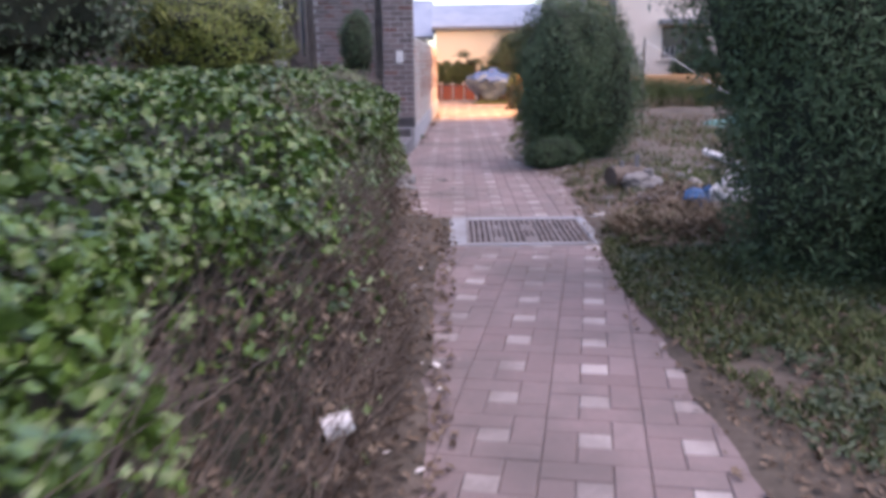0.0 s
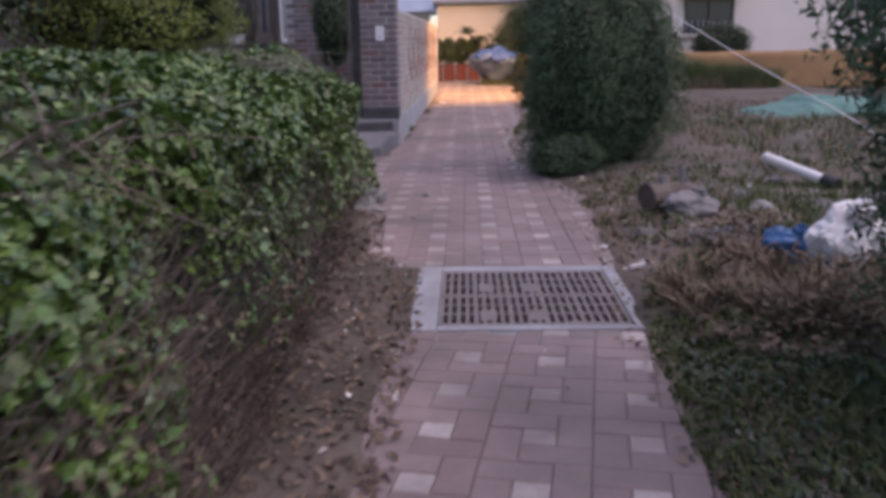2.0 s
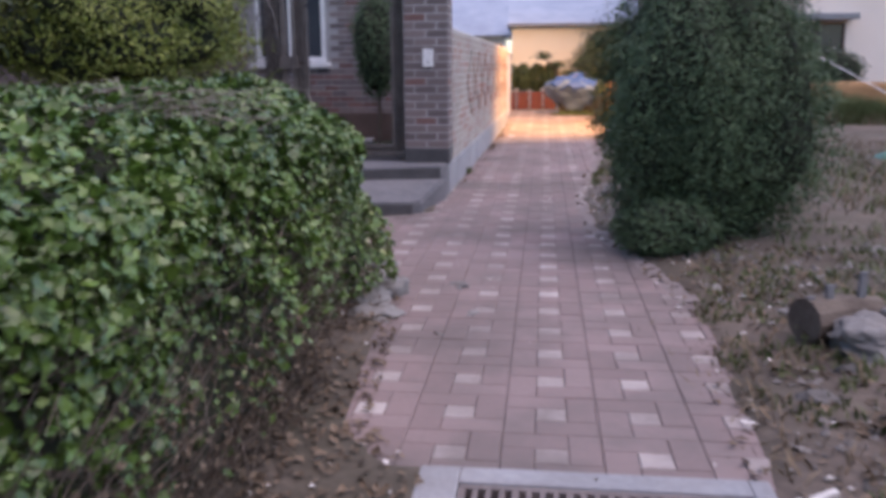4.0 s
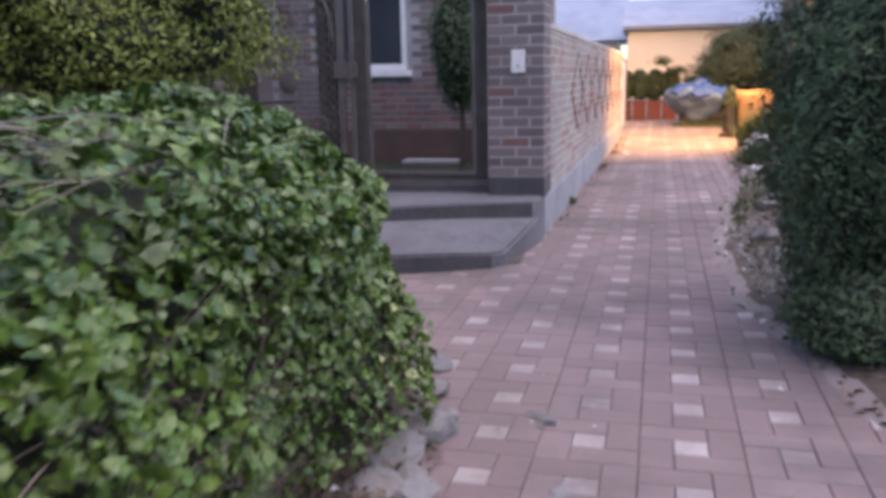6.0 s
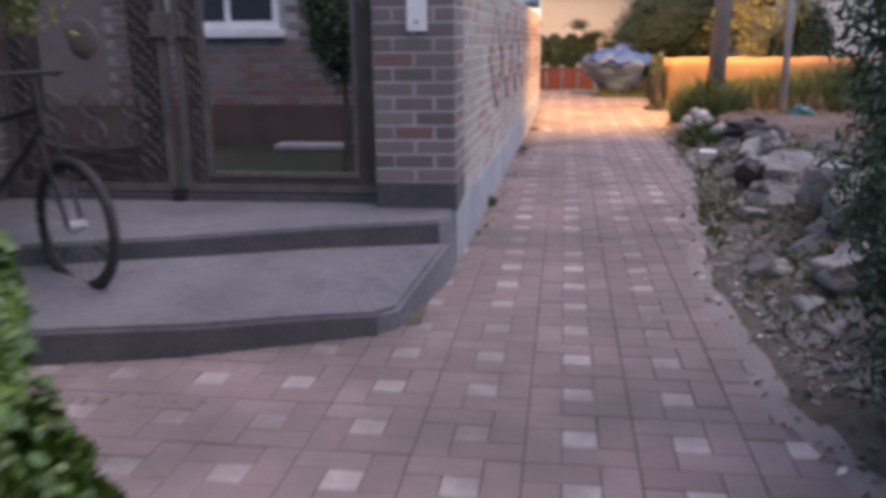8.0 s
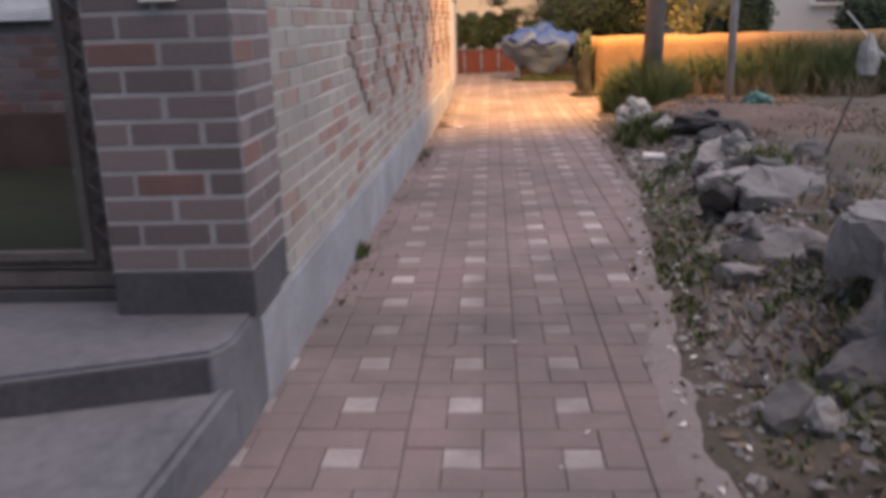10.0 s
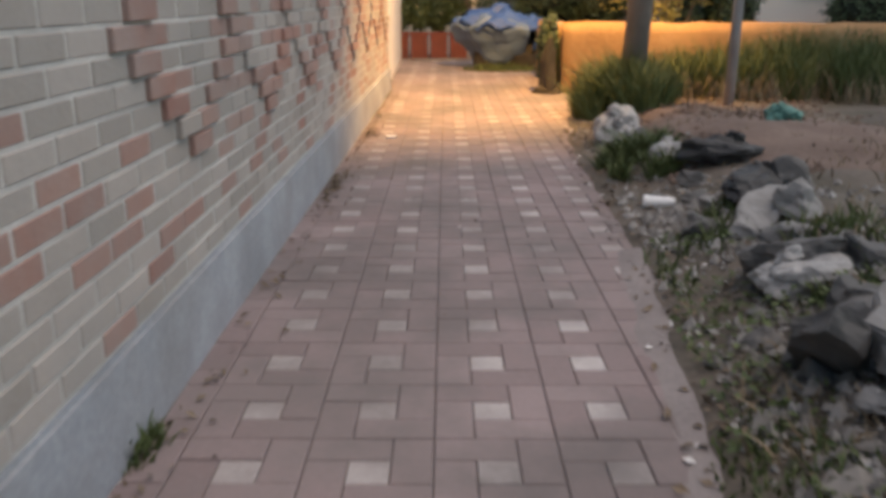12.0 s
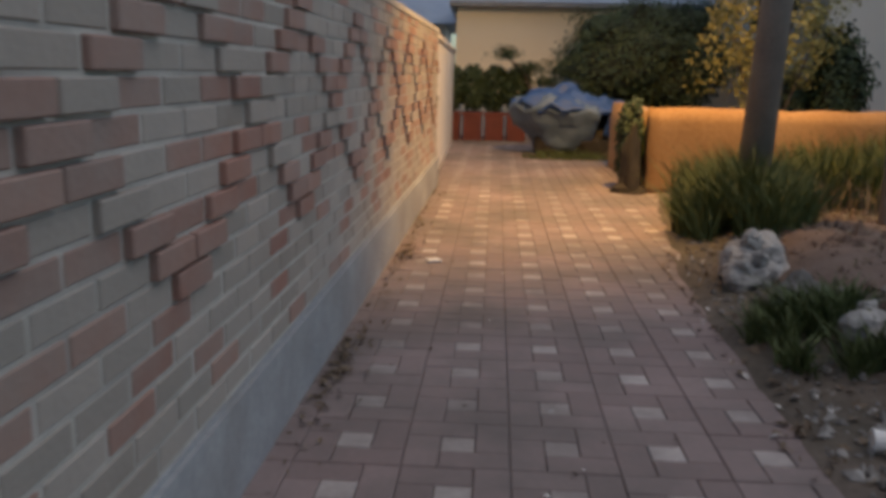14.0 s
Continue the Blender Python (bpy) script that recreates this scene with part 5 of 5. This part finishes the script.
# ---- bare reddish earth and leafy weeds ----
mv, mf = [], []
for j in range(41):
    for i in range(41):
        u, v = i / 20 - 1, j / 20 - 1
        q = math.hypot(u, v) + 0.25 * nz(u, v, 3, 2.5)
        x, y = 3.35 + 1.5 * u, 20.2 + 2.3 * v
        mv.append((x, y, ground_z(x, y) + 0.02 * nz(x, y, 5, 4) + (0.02 if q < 0.7 else max(-0.05, 0.02 - 0.3 * (q - 0.7))) + 0.03 * nz(x, y, 9, 1.6)))
mf = [(j * 41 + i, j * 41 + i + 1, j * 41 + i + 42, j * 41 + i + 41) for j in range(40) for i in range(40)]
mound = tagged(raw("soil_mound", mv, mf, REDSOIL), "bare reddish soil mound beside the path", "soil")
mound.data.polygons.foreach_set("use_smooth", [True] * len(mf))


def leafy(name, cx, cy, rx, ry, n, size, material, seed, label, high=0.12):
    rng = np.random.default_rng(seed)
    c = []
    while len(c) < n:
        u, v = rng.uniform(-1, 1, 2)
        x, y = cx + rx * u, cy + ry * v
        if u * u + v * v < 1 and nz(x, y, seed, 1.7) + 0.5 * nz(x, y, seed, 5) > -0.05 and x > path_right(y) + 0.03:
            c.append((x, y, ground_z(x, y) + rng.uniform(0.01, high) * (0.5 + 0.5 * nz(x, y, 2, 3))))
    ob = foliage(name, np.array(c), rng.normal(0, 0.5, (n, 3)) + (0, 0, 1), rng.uniform(*size, n), OVAL, material, None, label, seed)
    return tagged(ob, label, "weeds", kind="stuff")


leafy("leafy_weeds", 1.95, 4.2, 0.95, 2.6, 7000, (0.018, 0.05), DARKLEAF, 801, "dark leafy weeds under the cypress")
leafy("dead_foliage", 1.7, 3.2, 0.9, 2.4, 4200, (0.015, 0.045), DEADLEAF, 805, "withered leaves among the weeds", 0.05)
leafy("leafy_weeds", 2.9, 9.0, 1.6, 2.0, 2600, (0.015, 0.045), GRASS, 802, "low green weeds on the plot")
leafy("leafy_weeds", 1.7, 14.6, 0.45, 2.8, 2600, (0.015, 0.045), GRASS, 803, "low green weeds among the rubble")
leafy("dead_foliage", 2.1, 6.4, 0.9, 1.3, 3800, (0.02, 0.06), DEADLEAF, 804, "heap of brown withered leaves", 0.22)

# ---- ground cover ----
weeds = tagged(blades("weeds", 1.75, 4.6, 0.7, 2.6, 16000, 0.085, GRASS, None, 401, 0.7, clump=-0.22), "short green weeds under the cypress", "weeds", kind="stuff")
tagged(blades("weeds", 2.6, 8.6, 1.4, 1.8, 5000, 0.10, GRASS, None, 402), "thin weeds on the rubble plot", "weeds", kind="stuff")
tagged(blades("dry_grass", 1.95, 6.3, 0.65, 0.7, 5000, 0.22, STRAW, None, 403, 0.9), "heap of dry straw-coloured grass", "grass", kind="stuff")
tagged(blades("dry_grass", 5.0, 14.5, 3.2, 5.5, 8000, 0.16, STRAW, None, 404, 0.6), "dry brown grass over the plot", "grass", kind="stuff")
tagged(blades("weeds", 4.6, 13.0, 3.0, 4.5, 8000, 0.16, GRASS, None, 405, 0.5), "scattered green weeds over the plot", "weeds", kind="stuff")
tagged(blades("tall_grass", 2.52, 22.25, 0.52, 0.85, 5500, 0.66, GRASS, None, 406, 0.4, clump=-0.25), "tall green grass round the pole foot", "grass", kind="stuff")
tagged(blades("tall_grass", 5.4, 23.7, 3.1, 0.85, 16000, 0.82, GRASS, None, 407, 0.32, clump=-0.22), "tall green grass along the ochre wall", "grass", kind="stuff")
tagged(blades("dry_grass", 5.2, 23.4, 2.9, 0.9, 2500, 0.5, STRAW, None, 606, 0.45, clump=-0.1), "dry stalks among the tall grass", "grass", kind="stuff")
tagged(blades("grass_tuft", 1.98, 19.15, 0.3, 0.45, 2200, 0.28, GRASS, None, 408, 0.6, clump=-0.15), "green grass tuft beside the path", "grass", kind="stuff")
tagged(blades("grass_tuft", 2.0, 16.9, 0.5, 0.9, 1600, 0.15, GRASS, None, 409, 0.4), "low grass among the stones", "grass", kind="stuff")
tagged(blades("grass_tuft", 1.45, 14.2, 0.3, 1.4, 2200, 0.08, GRASS, None, 410, 0.5), "low weeds in the stone bank", "grass", kind="stuff")
tagged(blades("grass_tuft", 1.5, 12.6, 0.4, 1.2, 1400, 0.07, GRASS, None, 412, 0.5), "low weeds in the stone bank", "grass", kind="stuff")
tagged(blades("grass_tuft", -0.36, 15.35, 0.05, 0.12, 160, 0.12, GRASS, None, 411, 0.5, clump=-2), "small weed at the wall foot", "grass", kind="stuff")
tagged(blades("weeds", -1.6, 11.4, 0.7, 0.1, 260, 0.07, GRASS, None, 413, 0.5, clump=-2), "small weeds along the step", "weeds", kind="stuff")


def litter(name, n, area, size, material, seed, label):
    rng = np.random.default_rng(seed)
    c = []
    while len(c) < n:
        x, y = rng.uniform(area[0], area[1]), rng.uniform(area[2], area[3])
        if area[4] == "L" and not (path_left(y) - 0.45 < x < path_left(y) + 0.12):
            continue
        if area[4] == "R" and not (path_right(y) - 0.12 < x < path_right(y) + 0.7):
            continue
        c.append((x, y, max(ground_z(x, y), 0.0) + 0.012))
    nn = rng.normal(0, 0.35, (n, 3)) + (0, 0, 1)
    ob = foliage(name, np.array(c), nn, rng.uniform(*size, n), OVAL, material, None, label, seed)
    return tagged(ob, label, "litter", kind="stuff")


litter("dead_leaves", 4200, (-1, 0.3, -1, 10.4, "L"), (0.015, 0.06), DEADLEAF, 501, "dry fallen leaves along the hedge foot")
litter("paper_scraps", 70, (-1, 0.3, -1, 10.4, "L"), (0.02, 0.06), PAPER, 502, "pale scraps of litter along the hedge foot")
litter("paper_scraps", 300, (0.8, 4, 5, 21.5, "R"), (0.02, 0.05), PAPER, 503, "pale scraps of litter along the rubble bank")
litter("dead_leaves", 2600, (0.6, 4, -1, 21.5, "R"), (0.02, 0.06), DEADLEAF, 504, "dry leaves and crumbs along the path edge")
rngw = np.random.default_rng(77)
wy = np.concatenate([rngw.uniform(14.2, 24.5, 260), rngw.normal(18.9, 0.25, 160), rngw.normal(21.2, 0.2, 90)])
wc = np.stack([-0.445 + 0.029 * (wy - 13.45) + 0.05 + np.abs(rngw.normal(0, 0.07, len(wy))), wy, np.full(len(wy), 0.012)], 1)
tagged(foliage("dead_leaves", wc, rngw.normal(0, 0.4, wc.shape) + (0, 0, 1), rngw.uniform(0.015, 0.05, len(wy)), OVAL, DEADLEAF, None, "dry leaves blown against the wall foot", 78), category="litter", kind="stuff")
litter("dead_leaves", 60, (-0.5, 1.5, 2, 24, ""), (0.015, 0.035), DEADLEAF, 505, "few small leaves on the paving")
litter("paper_scraps", 34, (-0.3, 1.3, 2, 22, ""), (0.012, 0.03), PAPER, 506, "tiny pale scraps on the paving")
scrap = thing("paper_scrap", (0.10, 21.0, 0.012), "small white paper scrap on the paving", "litter", rz=20)
part("sheet", block(-0.045, 0.045, -0.04, 0.04, -0.008, 0.004, 0.001), WHITE, scrap)
scrap = thing("paper_cup", (-0.28, 1.99, 0.40), "crumpled white cup in the hedge foot", "cup")
part("cup_body", tube(bmesh.new(), [(-0.03, 0, 0), (0.04, 0.02, 0.02)], 0.035, 0.03, 12), WHITE, scrap)

# ---- loose single leaves on the hedge ----
lm = bpy.data.meshes.new("leaf")
lm.from_pydata([tuple(v) for v in IVY], [], [tuple(range(10))])
lm.materials.append(LEAF_O)
for k in range(300):
    y = R.uniform(2.5, 10.0)
    if k % 2:
        z = R.uniform(0.35, 1.0)
        x = hedge_front(y, z) + 0.02
        rot = (R.gauss(0, 0.4), radians(65) + R.gauss(0, 0.4), R.uniform(-0.6, 0.6))
    else:
        x = hedge_front(y, 1.0) - R.uniform(0.0, 0.8)
        z = hedge_top(x, y) + 0.015
        rot = (R.gauss(0, 0.35), R.gauss(0.2, 0.35), R.uniform(0, 6))
    o = bpy.data.objects.new("leaf", lm)
    scene.collection.objects.link(o)
    o.parent = hedge
    o.location, o.rotation_euler = (x + 1.2, y - 5, z), rot
    s = R.uniform(0.025, 0.05)
    o.scale = (s, s, s)

# ---- bricks of the long wall ----
PITCH = 0.2415
TIP0 = 16.21 - 13.45
WB = {}
for key, l, m, mj in (("g", 0.226, BRICK, BRICK_J), ("r", 0.226, BRICK_R, BRICK_RJ), ("h", 0.105, BRICK_R, BRICK_RJ)):
    WB[key] = brick_mesh("wall_brick_" + key, 0.10, l, 0.066, m)
far = {"g": ([], []), "r": ([], [])}


def add_box(store, cx, cy, cz, lx, ly, lz, b=0.0):
    vs, fs = store
    o = len(vs)
    x, y, z = lx / 2, ly / 2, lz / 2
    vs += [(cx + sx * x, cy + sy * y, cz + sz * z) for sz in (-1, 1) for sx, sy in ((-1, -1), (1, -1), (1, 1), (-1, 1))]
    fs += [(o + 4, o + 5, o + 6, o + 7), (o, o + 1, o + 5, o + 4), (o + 1, o + 2, o + 6, o + 5), (o + 2, o + 3, o + 7, o + 6), (o + 3, o, o + 4, o + 7)]


count = 0
for c in range(18):
    z = 0.32 + 0.005 + 0.04 + c * 0.0772
    for k in range(52):
        y = TIP0 + PITCH * (k - 11) + (0 if c % 2 else PITCH / 2)
        if y > WL - 0.11 or y < 0.12:
            continue
        # raised zigzag: half-brick steps away from each tip, ten courses high
        step = c - 5
        proud = False
        if 0 <= step <= 10:
            off = (step if step <= 5 else 10 - step) * PITCH / 2
            for q in range(0, 8):
                t0 = TIP0 + q * 1.2075
                if min(abs(y - (t0 - off)), abs(y - (t0 + off))) < 0.075 and 0.2 < t0 < WL - 0.2:
                    proud = True
        red = R.random() < (0.72 if proud else 0.27)
        x = -0.028 + R.uniform(-0.003, 0.003) if proud else -0.046 + R.uniform(-0.002, 0.002)
        if 1.0 < y < 5.0 and count < 300:
            count += 1
            piece("brick", WB["r" if red else "g"], wall, (x - 0.0, y, z))
        else:
            add_box(far["r" if red else "g"], x, y, z, 0.10, 0.231, 0.064)
for key, m in (("g", BRICK_J), ("r", BRICK_RJ)):
    raw("brickwork", far[key][0], far[key][1], m, wall, kind="stuff")

# ---- paving: pinwheel of long pavers round pale squares ----
pv, pf = [], []
pys = [float(y) for y in np.arange(-6, 6.02, 0.25)] + [float(y) for y in np.arange(7.2, 33.2, 0.25)]
for y in pys:
    pv += [(path_left(y) - 0.1, y, -0.0085), (path_right(y) + 0.06, y, -0.0085)]
pf = [(2 * j, 2 * j + 1, 2 * j + 3, 2 * j + 2) for j in range(len(pys) - 1) if pys[j + 1] - pys[j] < 0.5]
paving = tagged(raw("pavement", pv, pf, SAND), "worn reddish paving blocks with pale square insets", "pavement", kind="structure")
CELL = 0.3605
U = CELL / 3
G = 0.0036
PM = {}
for key, lx, ly, m in (("h", 2, 1, PAVER), ("v", 1, 2, PAVER), ("s", 1, 1, PALE)):
    me = bpy.data.meshes.new("paver_" + key)
    bm = block(-lx * U / 2 + G / 2, lx * U / 2 - G / 2, -ly * U / 2 + G / 2, ly * U / 2 - G / 2, -0.035, 0)
    bmesh.ops.bevel(bm, geom=[e for e in bm.edges if e.verts[0].co.z > -0.001 and e.verts[1].co.z > -0.001], offset=0.004, segments=1, affect="EDGES")
    bm.to_mesh(me)
    bm.free()
    me.materials.append(m)
    PM[key] = me
farp = {"h": ([], []), "s": ([], [])}
near = 0
for y_lo, y_hi, ox, oy, ang in ((-6, 6.1, 0.84, 4.53, -10.0), (7.12, 33.0, 0.233, 11.99, -1.05)):
    ca, sa = math.cos(radians(ang)), math.sin(radians(ang))
    for j in range(-70, 70):
        for i in range(-16, 16):
            for dx, dy, kind in ((0, 0, "s"), (-0.5, 1, "h"), (1, 0.5, "v"), (0.5, -1, "h"), (-1, -0.5, "v")):
                a, b = i * CELL + dx * U, j * CELL + dy * U
                x, y = ox + a * ca - b * sa, oy + a * sa + b * ca
                if not y_lo < y < y_hi or not path_left(y) - 0.12 < x < path_right(y) + 0.1:
                    continue
                zz = R.uniform(-0.003, 0.001)
                if 10.2 < y < 13.4 and near < 300 and x > -0.6:
                    near += 1
                    o = piece("paver", PM[kind], paving, (x, y, zz), ang)
                else:
                    lx, ly = {"s": (1, 1), "h": (2, 1), "v": (1, 2)}[kind]
                    store = farp["s" if kind == "s" else "h"]
                    o = len(store[0])
                    hx, hy = lx * U / 2 - G / 2, ly * U / 2 - G / 2
                    for e, zq in ((0.0, -0.035), (0.0, -0.004), (0.004, 0.0)):
                        for sx, sy in ((-1, -1), (1, -1), (1, 1), (-1, 1)):
                            px, py = sx * (hx - e), sy * (hy - e)
                            store[0].append((x + px * ca - py * sa, y + px * sa + py * ca, zq + zz))
                    for q in range(4):
                        r = (q + 1) % 4
                        store[1].extend([(o + q, o + r, o + 4 + r, o + 4 + q), (o + 4 + q, o + 4 + r, o + 8 + r, o + 8 + q)])
                    store[1].append((o + 8, o + 9, o + 10, o + 11))
raw("paving_blocks", farp["h"][0], farp["h"][1], PAVER_J, paving, kind="stuff")
raw("pale_blocks", farp["s"][0], farp["s"][1], PALE_J, paving, kind="stuff")
